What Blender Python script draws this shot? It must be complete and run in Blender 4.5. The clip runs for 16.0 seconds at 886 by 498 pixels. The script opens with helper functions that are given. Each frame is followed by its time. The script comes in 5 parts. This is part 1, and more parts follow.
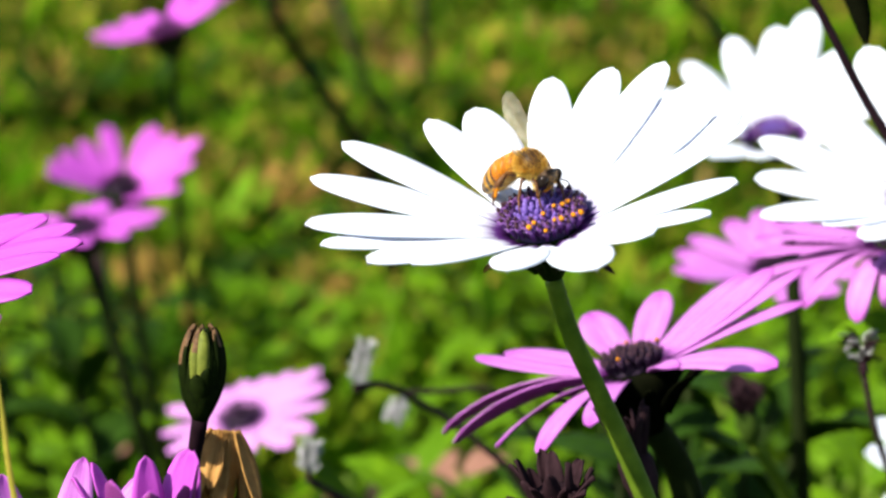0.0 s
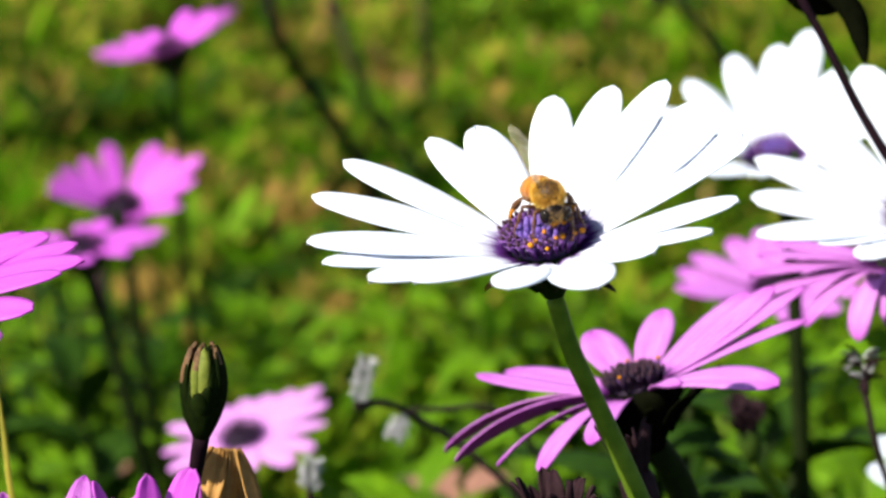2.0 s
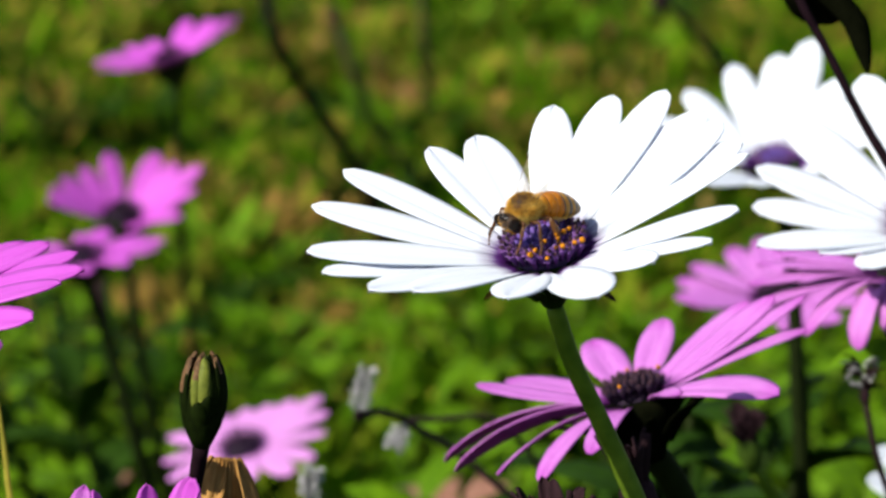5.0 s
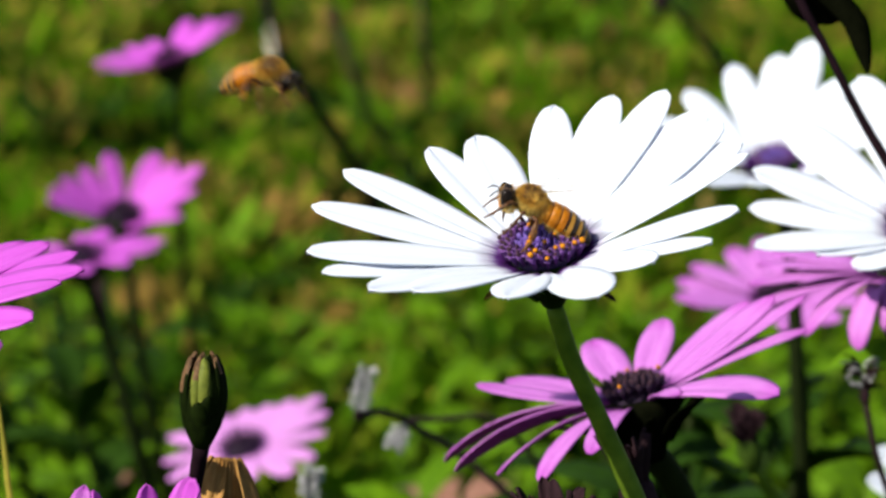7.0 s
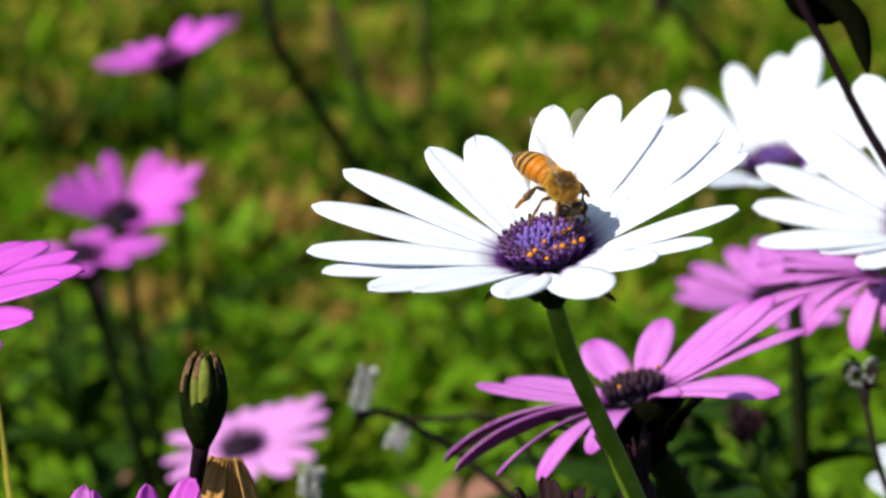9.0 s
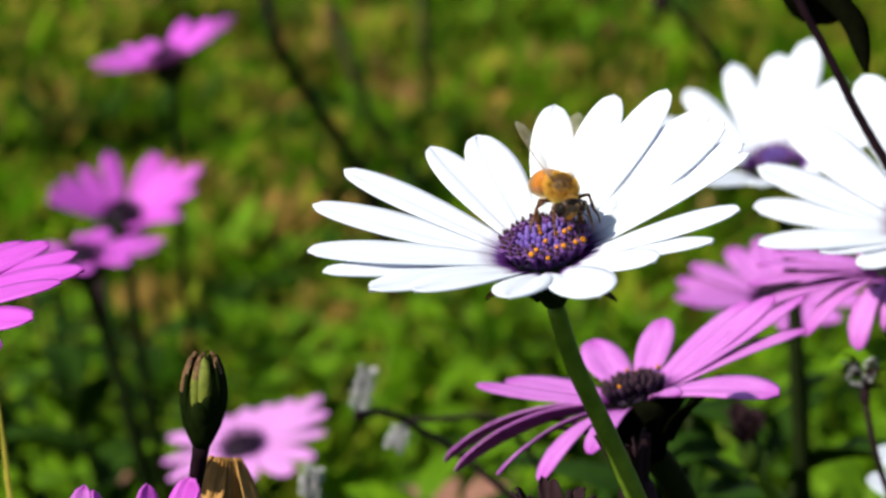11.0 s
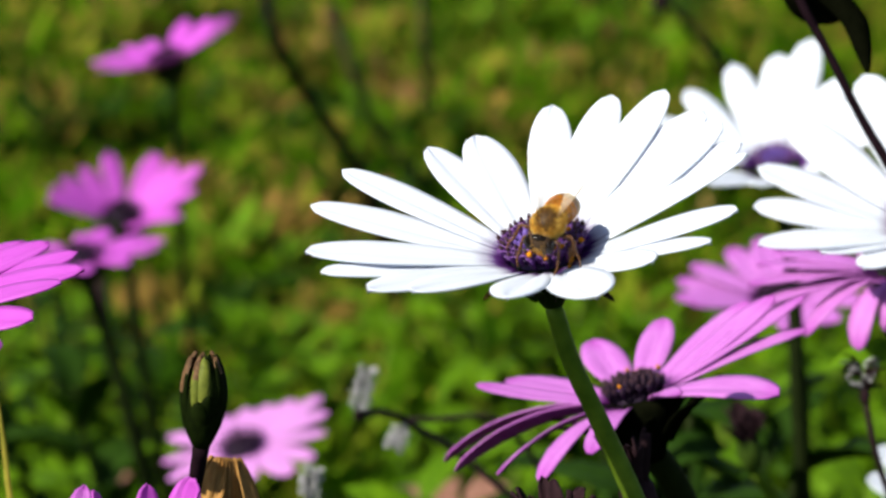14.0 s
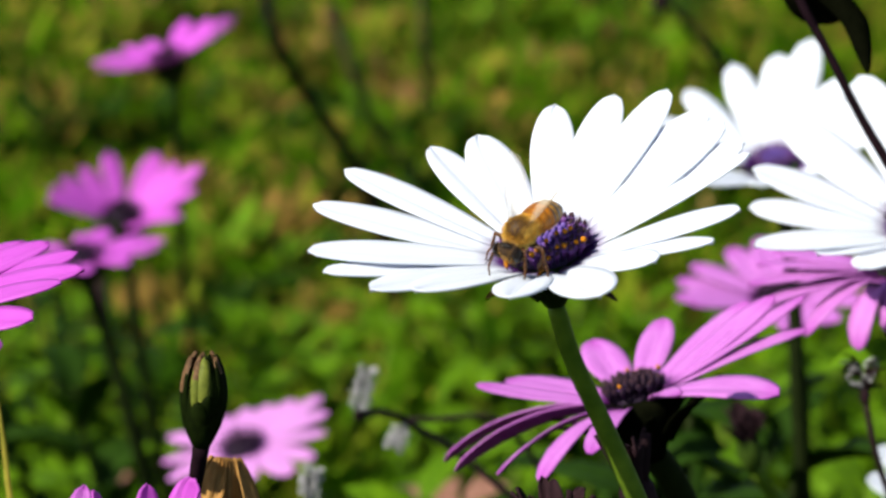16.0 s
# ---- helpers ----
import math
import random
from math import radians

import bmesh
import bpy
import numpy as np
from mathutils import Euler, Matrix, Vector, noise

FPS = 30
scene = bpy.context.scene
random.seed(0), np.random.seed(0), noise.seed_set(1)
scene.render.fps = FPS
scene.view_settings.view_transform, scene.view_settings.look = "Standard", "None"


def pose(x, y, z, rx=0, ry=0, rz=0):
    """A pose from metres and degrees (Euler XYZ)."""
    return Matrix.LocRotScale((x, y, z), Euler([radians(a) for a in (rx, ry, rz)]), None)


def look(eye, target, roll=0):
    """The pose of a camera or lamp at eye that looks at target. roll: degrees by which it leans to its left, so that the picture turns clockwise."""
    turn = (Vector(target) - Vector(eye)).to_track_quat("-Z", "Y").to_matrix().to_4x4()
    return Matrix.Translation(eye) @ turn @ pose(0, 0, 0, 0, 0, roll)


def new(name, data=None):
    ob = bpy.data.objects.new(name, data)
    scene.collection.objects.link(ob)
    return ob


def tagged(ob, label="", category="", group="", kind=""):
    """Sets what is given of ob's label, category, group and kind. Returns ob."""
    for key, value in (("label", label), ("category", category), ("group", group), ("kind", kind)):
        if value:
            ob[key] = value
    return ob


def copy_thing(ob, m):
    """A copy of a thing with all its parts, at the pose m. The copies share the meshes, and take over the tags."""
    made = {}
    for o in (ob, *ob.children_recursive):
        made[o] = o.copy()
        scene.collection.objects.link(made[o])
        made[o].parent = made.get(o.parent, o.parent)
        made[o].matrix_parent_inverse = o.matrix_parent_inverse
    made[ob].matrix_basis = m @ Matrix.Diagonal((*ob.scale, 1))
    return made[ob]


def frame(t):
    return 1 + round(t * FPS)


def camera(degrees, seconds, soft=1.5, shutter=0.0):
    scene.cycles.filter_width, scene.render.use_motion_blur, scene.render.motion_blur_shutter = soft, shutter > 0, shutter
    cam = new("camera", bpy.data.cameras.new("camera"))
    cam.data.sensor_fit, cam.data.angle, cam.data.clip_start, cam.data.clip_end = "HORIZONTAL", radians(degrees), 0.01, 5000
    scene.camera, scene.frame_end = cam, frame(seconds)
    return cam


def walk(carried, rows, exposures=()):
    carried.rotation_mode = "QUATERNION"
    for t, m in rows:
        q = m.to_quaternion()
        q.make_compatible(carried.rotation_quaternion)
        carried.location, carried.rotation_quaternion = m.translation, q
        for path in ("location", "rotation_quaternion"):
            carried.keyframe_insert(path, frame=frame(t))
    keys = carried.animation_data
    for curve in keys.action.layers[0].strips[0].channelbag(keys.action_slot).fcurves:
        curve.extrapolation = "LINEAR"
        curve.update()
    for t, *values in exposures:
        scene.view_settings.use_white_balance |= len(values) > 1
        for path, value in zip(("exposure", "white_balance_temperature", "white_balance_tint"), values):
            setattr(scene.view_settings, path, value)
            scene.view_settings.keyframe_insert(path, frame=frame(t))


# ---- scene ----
# A bed of daisies in the sun beside a lawn; honey bees work one white flower.
cam = camera(20, 16.0, soft=2.6, shutter=0.5)
cam.data.dof.use_dof = True
cam.data.dof.focus_distance = 0.325
cam.data.dof.aperture_fstop = 31
cam.data.dof.aperture_blades = 0


def eye_pose(tilt, turn=0.0):
    return pose(0, 0, 0.42, 73 - tilt, 0, turn)


walk(cam, [
    (0.0, eye_pose(0.625, -0.03)), (0.5, eye_pose(0.477, -0.02)), (1.0, eye_pose(0.361, -0.02)), (1.5, eye_pose(0.277)),
    (2.0, eye_pose(0.212)), (2.2, eye_pose(0.16)), (2.4, eye_pose(0.08)), (2.6, eye_pose(0.025)), (3.0, eye_pose(0.015)), (3.5, eye_pose(0)),
    (8.0, eye_pose(-0.005)), (12.0, eye_pose(0)), (16.0, eye_pose(0))],
    exposures=[(0.0, 1.46), (2.0, 1.36), (2.5, 1.14), (3.5, 0.9), (16.0, 0.9)])

# ---- light ----
SUN_FROM = Vector((-0.66, -0.36, 0.76)).normalized()
world = bpy.data.worlds.new("sky")
scene.world = world
world.use_nodes = True
sky = world.node_tree.nodes.new("ShaderNodeTexSky")
sky.sky_type, sky.sun_disc = "NISHITA", False
sky.sun_elevation = math.asin(SUN_FROM.z)
sky.sun_rotation = math.atan2(SUN_FROM.x, SUN_FROM.y)
background = world.node_tree.nodes["Background"]
background.inputs["Strength"].default_value = 0.080
world.node_tree.links.new(sky.outputs[0], background.inputs["Color"])
sun = new("sun", bpy.data.lights.new("sun", "SUN"))
sun.data.energy, sun.data.angle, sun.data.color = 5.2, radians(0.53), (1.0, 0.93, 0.81)
sun.matrix_world = look(SUN_FROM, (0, 0, 0))


# ---- materials ----
def nodes_of(name, rough=0.5, spec=0.4):
    m = bpy.data.materials.new(name)
    m.use_nodes = True
    nt = m.node_tree
    b = nt.nodes["Principled BSDF"]
    b.inputs["Roughness"].default_value = rough
    b.inputs["Specular IOR Level"].default_value = spec
    return m, nt, b


def ramp(nt, source, stops):
    r = nt.nodes.new("ShaderNodeValToRGB")
    while len(r.color_ramp.elements) < len(stops):
        r.color_ramp.elements.new(0.5)
    for e, (at, c) in zip(r.color_ramp.elements, stops):
        e.position, e.color = at, (*c, 1)
    nt.links.new(source, r.inputs["Fac"])
    return r.outputs["Color"]


def noise_of(nt, scale, detail=3.0, coords="Object", stretch=None):
    tc = nt.nodes.new("ShaderNodeTexCoord")
    n = nt.nodes.new("ShaderNodeTexNoise")
    n.inputs["Scale"].default_value, n.inputs["Detail"].default_value = scale, detail
    out = tc.outputs[coords]
    if stretch:
        mp = nt.nodes.new("ShaderNodeMapping")
        mp.inputs["Scale"].default_value = stretch
        nt.links.new(out, mp.inputs["Vector"])
        out = mp.outputs["Vector"]
    nt.links.new(out, n.inputs["Vector"])
    return n.outputs["Fac"]


def mixed(nt, fac, a, b, kind="MIX"):
    m = nt.nodes.new("ShaderNodeMix")
    m.data_type, m.blend_type = "RGBA", kind
    for key, v in ((0, fac), (6, a), (7, b)):
        if isinstance(v, tuple):
            m.inputs[key].default_value = (*v, 1)
        elif isinstance(v, (int, float)):
            m.inputs[key].default_value = v
        else:
            nt.links.new(v, m.inputs[key])
    return m.outputs[2]


def bumped(nt, b, height, strength, distance):
    bp = nt.nodes.new("ShaderNodeBump")
    bp.inputs["Strength"].default_value, bp.inputs["Distance"].default_value = strength, distance
    nt.links.new(height, bp.inputs["Height"])
    nt.links.new(bp.outputs[0], b.inputs["Normal"])
    return bp.outputs[0]


def thin(nt, b, colour, amount):
    """Lets light through a thin leaf or petal."""
    t = nt.nodes.new("ShaderNodeBsdfTranslucent")
    if isinstance(colour, tuple):
        t.inputs["Color"].default_value = (*colour, 1)
    else:
        nt.links.new(colour, t.inputs["Color"])
    mx = nt.nodes.new("ShaderNodeMixShader")
    mx.inputs[0].default_value = amount
    nt.links.new(b.outputs[0], mx.inputs[1])
    nt.links.new(t.outputs[0], mx.inputs[2])
    nt.links.new(mx.outputs[0], nt.nodes["Material Output"].inputs["Surface"])


def plain_mat(name, dark, light, scale, rough=0.6, spec=0.3, bump=0.3, depth=0.0003, fine=6.0, through_light=0.0, stretch=None):
    m, nt, b = nodes_of(name, rough, spec)
    big = noise_of(nt, scale, 3, stretch=stretch)
    small = noise_of(nt, scale * fine, 4, stretch=stretch)
    info = nt.nodes.new("ShaderNodeObjectInfo")
    c = ramp(nt, big, [(0.32, dark), (0.68, light)])
    c = mixed(nt, 0.45, c, ramp(nt, small, [(0.3, dark), (0.7, light)]))
    c = mixed(nt, ramp(nt, info.outputs["Random"], [(0.0, (0.0,) * 3), (1.0, (0.25,) * 3)]), c, dark)
    nt.links.new(c, b.inputs["Base Color"])
    bumped(nt, b, small, bump, depth)
    if through_light:
        thin(nt, b, c, through_light)
    return m


def petal_mat(name, base, mid, tip, vein, through_light=0.22, rough=0.5):
    """Petal skin: colour along its length, fine veins that run with it."""
    m, nt, b = nodes_of(name, rough, 0.25)
    uv = nt.nodes.new("ShaderNodeUVMap")
    sep = nt.nodes.new("ShaderNodeSeparateXYZ")
    nt.links.new(uv.outputs[0], sep.inputs[0])
    along = ramp(nt, sep.outputs["Y"], [(0.0, mid), (0.8, mid), (1.0, tip)])
    streak = noise_of(nt, 1.0, 3, "UV", (26, 1.3, 1))
    blotch = noise_of(nt, 1.0, 2, "UV", (3, 3, 1))
    info = nt.nodes.new("ShaderNodeObjectInfo")
    c = mixed(nt, ramp(nt, streak, [(0.46, (0.0,) * 3), (0.66, (0.8,) * 3)]), along, vein)
    c = mixed(nt, ramp(nt, blotch, [(0.4, (0.0,) * 3), (0.75, (0.25,) * 3)]), c, vein)
    c = mixed(nt, ramp(nt, info.outputs["Random"], [(0.0, (0.0,) * 3), (1.0, (0.18,) * 3)]), c, vein)
    shift = nt.nodes.new("ShaderNodeMath")
    shift.operation, shift.inputs[1].default_value = "MULTIPLY_ADD", 0.12
    nt.links.new(streak, shift.inputs[0])
    nt.links.new(sep.outputs["Y"], shift.inputs[2])
    c = mixed(nt, ramp(nt, shift.outputs[0], [(0.13, (0.0,) * 3), (0.17, (0.5,) * 3), (0.24, (1.0,) * 3)]), base, c)
    nt.links.new(c, b.inputs["Base Color"])
    bumped(nt, b, streak, 0.35, 0.0002)
    thin(nt, b, c, through_light)
    return m


def foliage_mat(name, stops, rough=0.6, through_light=0.3, patch=9.0):
    """Leaves or blades of one sheet, each with its own green."""
    m, nt, b = nodes_of(name, rough, 0.02)
    geo = nt.nodes.new("ShaderNodeNewGeometry")
    c = ramp(nt, geo.outputs["Random Per Island"], stops)
    # patches darkened towards the first stop; in the greenery this stands in for shadow
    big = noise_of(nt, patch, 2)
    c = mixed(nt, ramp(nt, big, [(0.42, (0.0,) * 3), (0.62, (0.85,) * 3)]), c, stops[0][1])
    dry = noise_of(nt, patch * 1.5, 3)
    c = mixed(nt, ramp(nt, dry, [(0.54, (0.0,) * 3), (0.66, (0.85,) * 3)]), c, stops[-1][1])
    nt.links.new(c, b.inputs["Base Color"])
    thin(nt, b, c, through_light)
    return m


WHITE = petal_mat("white_petal", (0.10, 0.022, 0.19), (0.69, 0.74, 0.79), (0.67, 0.72, 0.79), (0.55, 0.61, 0.71), 0.36)
WHITE_UNDER = petal_mat("white_petal_underside", (0.40, 0.34, 0.5), (0.66, 0.67, 0.80), (0.6, 0.62, 0.74), (0.5, 0.48, 0.66))
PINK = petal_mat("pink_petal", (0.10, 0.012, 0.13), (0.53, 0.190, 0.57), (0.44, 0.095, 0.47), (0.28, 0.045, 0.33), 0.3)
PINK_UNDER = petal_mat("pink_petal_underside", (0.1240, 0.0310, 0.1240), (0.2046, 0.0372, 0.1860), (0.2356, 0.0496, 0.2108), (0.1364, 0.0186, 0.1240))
MAGENTA = petal_mat("magenta_petal", (0.05, 0.008, 0.06), (0.52, 0.095, 0.55), (0.48, 0.080, 0.50), (0.34, 0.040, 0.37), 0.3)
PALE = petal_mat("pale_pink_petal", (0.10, 0.030, 0.14), (0.50, 0.22, 0.53), (0.48, 0.20, 0.50), (0.40, 0.15, 0.43))
STEM = plain_mat("green_stem", (0.042, 0.085, 0.005), (0.130, 0.200, 0.016), 60, 0.6, 0.08)
# Near-black copy of the stem green, with the shade of the bed in it.
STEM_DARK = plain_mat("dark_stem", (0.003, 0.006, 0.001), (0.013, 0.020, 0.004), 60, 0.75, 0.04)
TWIG = plain_mat("purple_brown_twig", (0.012, 0.006, 0.007), (0.04, 0.022, 0.024), 80, 0.7, 0.06)
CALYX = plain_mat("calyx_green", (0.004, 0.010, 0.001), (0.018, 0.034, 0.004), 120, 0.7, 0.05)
BRACT = plain_mat("bract_green", (0.010, 0.024, 0.002), (0.045, 0.08, 0.010), 160, 0.65, 0.06, through_light=0.1)
DISC = plain_mat("disc_violet", (0.0140, 0.0070, 0.0315), (0.0490, 0.0245, 0.0980), 300, 0.6)
FLORET = plain_mat("floret_violet", (0.055, 0.025, 0.17), (0.14, 0.085, 0.32), 500, 0.5, 0.25)
FLORET_DARK = plain_mat("floret_dark", (0.040, 0.010, 0.07), (0.14, 0.045, 0.22), 500, 0.5, 0.2)
LOBE = plain_mat("floret_lobe_lilac", (0.11, 0.045, 0.20), (0.30, 0.17, 0.42), 700, 0.6, 0.15)
ANTHER = plain_mat("anther_brown", (0.010, 0.004, 0.010), (0.06, 0.022, 0.03), 900, 0.6, 0.2)
POLLEN = plain_mat("pollen_orange", (0.26, 0.085, 0.004), (0.50, 0.20, 0.012), 900, 0.85, 0.05)
WITHERED = plain_mat("withered_brown_petal", (0.2040, 0.0960, 0.0240), (0.4080, 0.2280, 0.0660), 110, 0.7, 0.15, through_light=0.2)
WITHERED_DARK = plain_mat("withered_purple_petal", (0.004, 0.002, 0.003), (0.030, 0.014, 0.018), 160, 0.8, 0.05)
BLADE = plain_mat("yellow_green_blade", (0.17, 0.16, 0.018), (0.40, 0.34, 0.05), 90, 0.65, 0.08, through_light=0.3)
DARK_TWIG = plain_mat("dark_purple_twig", (0.003, 0.001, 0.002), (0.012, 0.005, 0.008), 80, 0.8, 0.04)
VEIN = plain_mat("wing_vein", (0.10, 0.060, 0.025), (0.24, 0.16, 0.075), 500, 0.5, 0.3)
DARK_LEAF_CALYX = plain_mat("dry_leaf_and_calyx_shade", (0.0008, 0.0012, 0.0005), (0.004, 0.0045, 0.002), 120, 0.9, 0.0)
FLORET_BLACK = plain_mat("floret_black", (0.004, 0.0015, 0.006), (0.022, 0.009, 0.030), 500, 0.6, 0.15)
FLUFF = plain_mat("grey_seed_fluff", (0.20, 0.20, 0.20), (0.52, 0.52, 0.54), 260, 0.8, 0.1)
LEAF = plain_mat("leaf_green", (0.032, 0.090, 0.001), (0.135, 0.265, 0.004), 60, 0.65, 0.08, through_light=0.35)
LEAF_RED = plain_mat("leaf_dry_red", (0.1200, 0.0540, 0.0360), (0.2520, 0.1320, 0.0900), 50, 0.6, 0.25, through_light=0.15)
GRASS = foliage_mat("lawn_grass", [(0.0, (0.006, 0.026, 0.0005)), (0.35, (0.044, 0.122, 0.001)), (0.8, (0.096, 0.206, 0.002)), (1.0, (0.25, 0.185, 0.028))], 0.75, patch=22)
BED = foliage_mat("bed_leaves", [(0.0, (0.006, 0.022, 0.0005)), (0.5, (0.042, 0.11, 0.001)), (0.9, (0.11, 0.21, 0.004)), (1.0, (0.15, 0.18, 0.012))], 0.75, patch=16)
LITTER = foliage_mat("dry_litter", [(0.0, (0.12, 0.075, 0.02)), (0.6, (0.27, 0.165, 0.06)), (1.0, (0.34, 0.19, 0.09))], 0.7, 0.1)
SOIL = plain_mat("soil", (0.004, 0.008, 0.001), (0.018, 0.034, 0.003), 14, 0.9, 0.05, 0.8, 0.01)
CHITIN_DARK = plain_mat("bee_black", (0.0080, 0.0064, 0.0048), (0.0280, 0.0176, 0.0112), 700, 0.42, 0.18)
CHITIN_AMBER = plain_mat("bee_amber", (0.205, 0.060, 0.001), (0.385, 0.134, 0.003), 500, 0.36, 0.16)
THORAX = plain_mat("bee_thorax", (0.022, 0.012, 0.005), (0.070, 0.036, 0.014), 400, 0.55, 0.25)
CHITIN_CREAM = plain_mat("bee_cream_band", (0.18, 0.080, 0.008), (0.34, 0.18, 0.030), 500, 0.5, 0.15)
CHITIN_BROWN = plain_mat("bee_leg_brown", (0.030, 0.011, 0.003), (0.13, 0.052, 0.012), 500, 0.4, 0.2)
CHITIN_YELLOW = plain_mat("bee_yellow_underside", (0.30, 0.17, 0.03), (0.52, 0.34, 0.08), 500, 0.5, 0.3)
CHITIN_BAND = plain_mat("bee_dark_red_band", (0.018, 0.005, 0.0015), (0.055, 0.016, 0.004), 500, 0.4, 0.15)
FUR = foliage_mat("bee_fur", [(0.0, (0.50, 0.24, 0.020)), (0.5, (0.72, 0.40, 0.05)), (1.0, (0.84, 0.56, 0.12))], 0.7, 0.35, 300)
PALE_HAIR = foliage_mat("bee_pale_hair", [(0.0, (0.30, 0.16, 0.035)), (1.0, (0.52, 0.32, 0.10))], 0.7, 0.2, 300)
FLANK_HAIR = foliage_mat("bee_yellow_flank_hair", [(0.0, (0.55, 0.38, 0.07)), (1.0, (0.80, 0.62, 0.20))], 0.7, 0.25, 300)
DOWN = foliage_mat("bee_brown_down", [(0.0, (0.07, 0.034, 0.010)), (1.0, (0.20, 0.10, 0.03))], 0.7, 0.2, 300)


def wing_mat():
    m, nt, b = nodes_of("bee_wing", 0.35, 0.12)
    b.inputs["Base Color"].default_value = (0.74, 0.68, 0.54, 1)
    t = nt.nodes.new("ShaderNodeBsdfTransparent")
    mx = nt.nodes.new("ShaderNodeMixShader")
    vein = ramp(nt, noise_of(nt, 420, 2), [(0.35, (0.05,) * 3), (0.75, (0.16,) * 3)])
    nt.links.new(vein, mx.inputs[0])
    nt.links.new(t.outputs[0], mx.inputs[1])
    nt.links.new(b.outputs[0], mx.inputs[2])
    nt.links.new(mx.outputs[0], nt.nodes["Material Output"].inputs["Surface"])
    return m


WING = wing_mat()


# ---- mesh tools ----
def mesh_of(name, bm, *mats):
    me = bpy.data.meshes.new(name)
    bmesh.ops.recalc_face_normals(bm, faces=bm.faces)
    bm.to_mesh(me)
    bm.free()
    for m in mats:
        me.materials.append(m)
    me.polygons.foreach_set("use_smooth", [True] * len(me.polygons))
    return me


def part(name, bm, material, parent, label="", m=None):
    """One mesh under a thing or under a part; bm may also be a mesh that is shared."""
    me = bm if isinstance(bm, bpy.types.Mesh) else mesh_of(name, bm, *(material if isinstance(material, tuple) else (material,)))
    ob = new(name, me)
    ob.parent = parent
    if m is not None:
        ob.matrix_basis = m
    if label:
        ob["label"] = label
    return ob


def thing(name, at, label, category, group="", kind=""):
    e = new(name)
    e.empty_display_size = 0.01
    e.location = at
    return tagged(e, label, category, group, kind)


def curve_through(points, steps=6):
    """Points along a smooth line through the given ones."""
    p = [Vector(q) for q in points]
    d = [max((b - a).length, 1e-6) for a, b in zip(p, p[1:])]
    slope = [(p[1] - p[0]) / d[0]]
    for i in range(1, len(p) - 1):
        slope.append(((p[i] - p[i - 1]) / d[i - 1] * d[i] + (p[i + 1] - p[i]) / d[i] * d[i - 1]) / (d[i - 1] + d[i]))
    slope.append((p[-1] - p[-2]) / d[-1])
    out = []
    for i in range(len(d)):
        for k in range(steps):
            t = k / steps
            out.append(p[i] * (2 * t ** 3 - 3 * t ** 2 + 1) + slope[i] * d[i] * (t ** 3 - 2 * t ** 2 + t) + p[i + 1] * (3 * t ** 2 - 2 * t ** 3) + slope[i + 1] * d[i] * (t ** 3 - t ** 2))
    return out + [p[-1]]


def tube(bm, points, radii, sides=8):
    """A round bar along points; its radii are spread over the length."""
    pts = [Vector(q) for q in points]
    n = len(pts)
    side = None
    rings = []
    for i, q in enumerate(pts):
        way = (pts[min(i + 1, n - 1)] - pts[max(i - 1, 0)]).normalized()
        if side is None:
            side = way.orthogonal().normalized()
        side = (side - way * side.dot(way)).normalized()
        other = way.cross(side)
        s = i / (n - 1) * (len(radii) - 1)
        k = min(int(s), len(radii) - 2)
        r = radii[k] + (radii[k + 1] - radii[k]) * (s - k)
        rings.append([bm.verts.new(q + (side * math.cos(a) + other * math.sin(a)) * r) for a in (2 * math.pi * j / sides for j in range(sides))])
    for a, b in zip(rings, rings[1:]):
        for j in range(sides):
            bm.faces.new((a[j], a[(j + 1) % sides], b[(j + 1) % sides], b[j]))
    bm.faces.new(rings[0])
    bm.faces.new(rings[-1][::-1])
    return bm


def lathe(bm, profile, sides=14, wobble=0.0, m=None):
    """A turned body about z from (radius, height) pairs."""
    m = m or Matrix()
    rings = []
    for r, z in profile:
        rings.append([bm.verts.new(m @ Vector((r * math.cos(a) * (1 + random.uniform(-wobble, wobble)), r * math.sin(a) * (1 + random.uniform(-wobble, wobble)), z)))
                      for a in (2 * math.pi * j / sides for j in range(sides))])
    for a, b in zip(rings, rings[1:]):
        for j in range(sides):
            bm.faces.new((a[j], a[(j + 1) % sides], b[(j + 1) % sides], b[j]))
    bm.faces.new(rings[0])
    bm.faces.new(rings[-1][::-1])
    return bm


def blob(bm, centre, size, u=12, v=8):
    m = Matrix.LocRotScale(centre, None, size)
    bmesh.ops.create_uvsphere(bm, u_segments=u, v_segments=v, radius=1, matrix=m)
    return bm


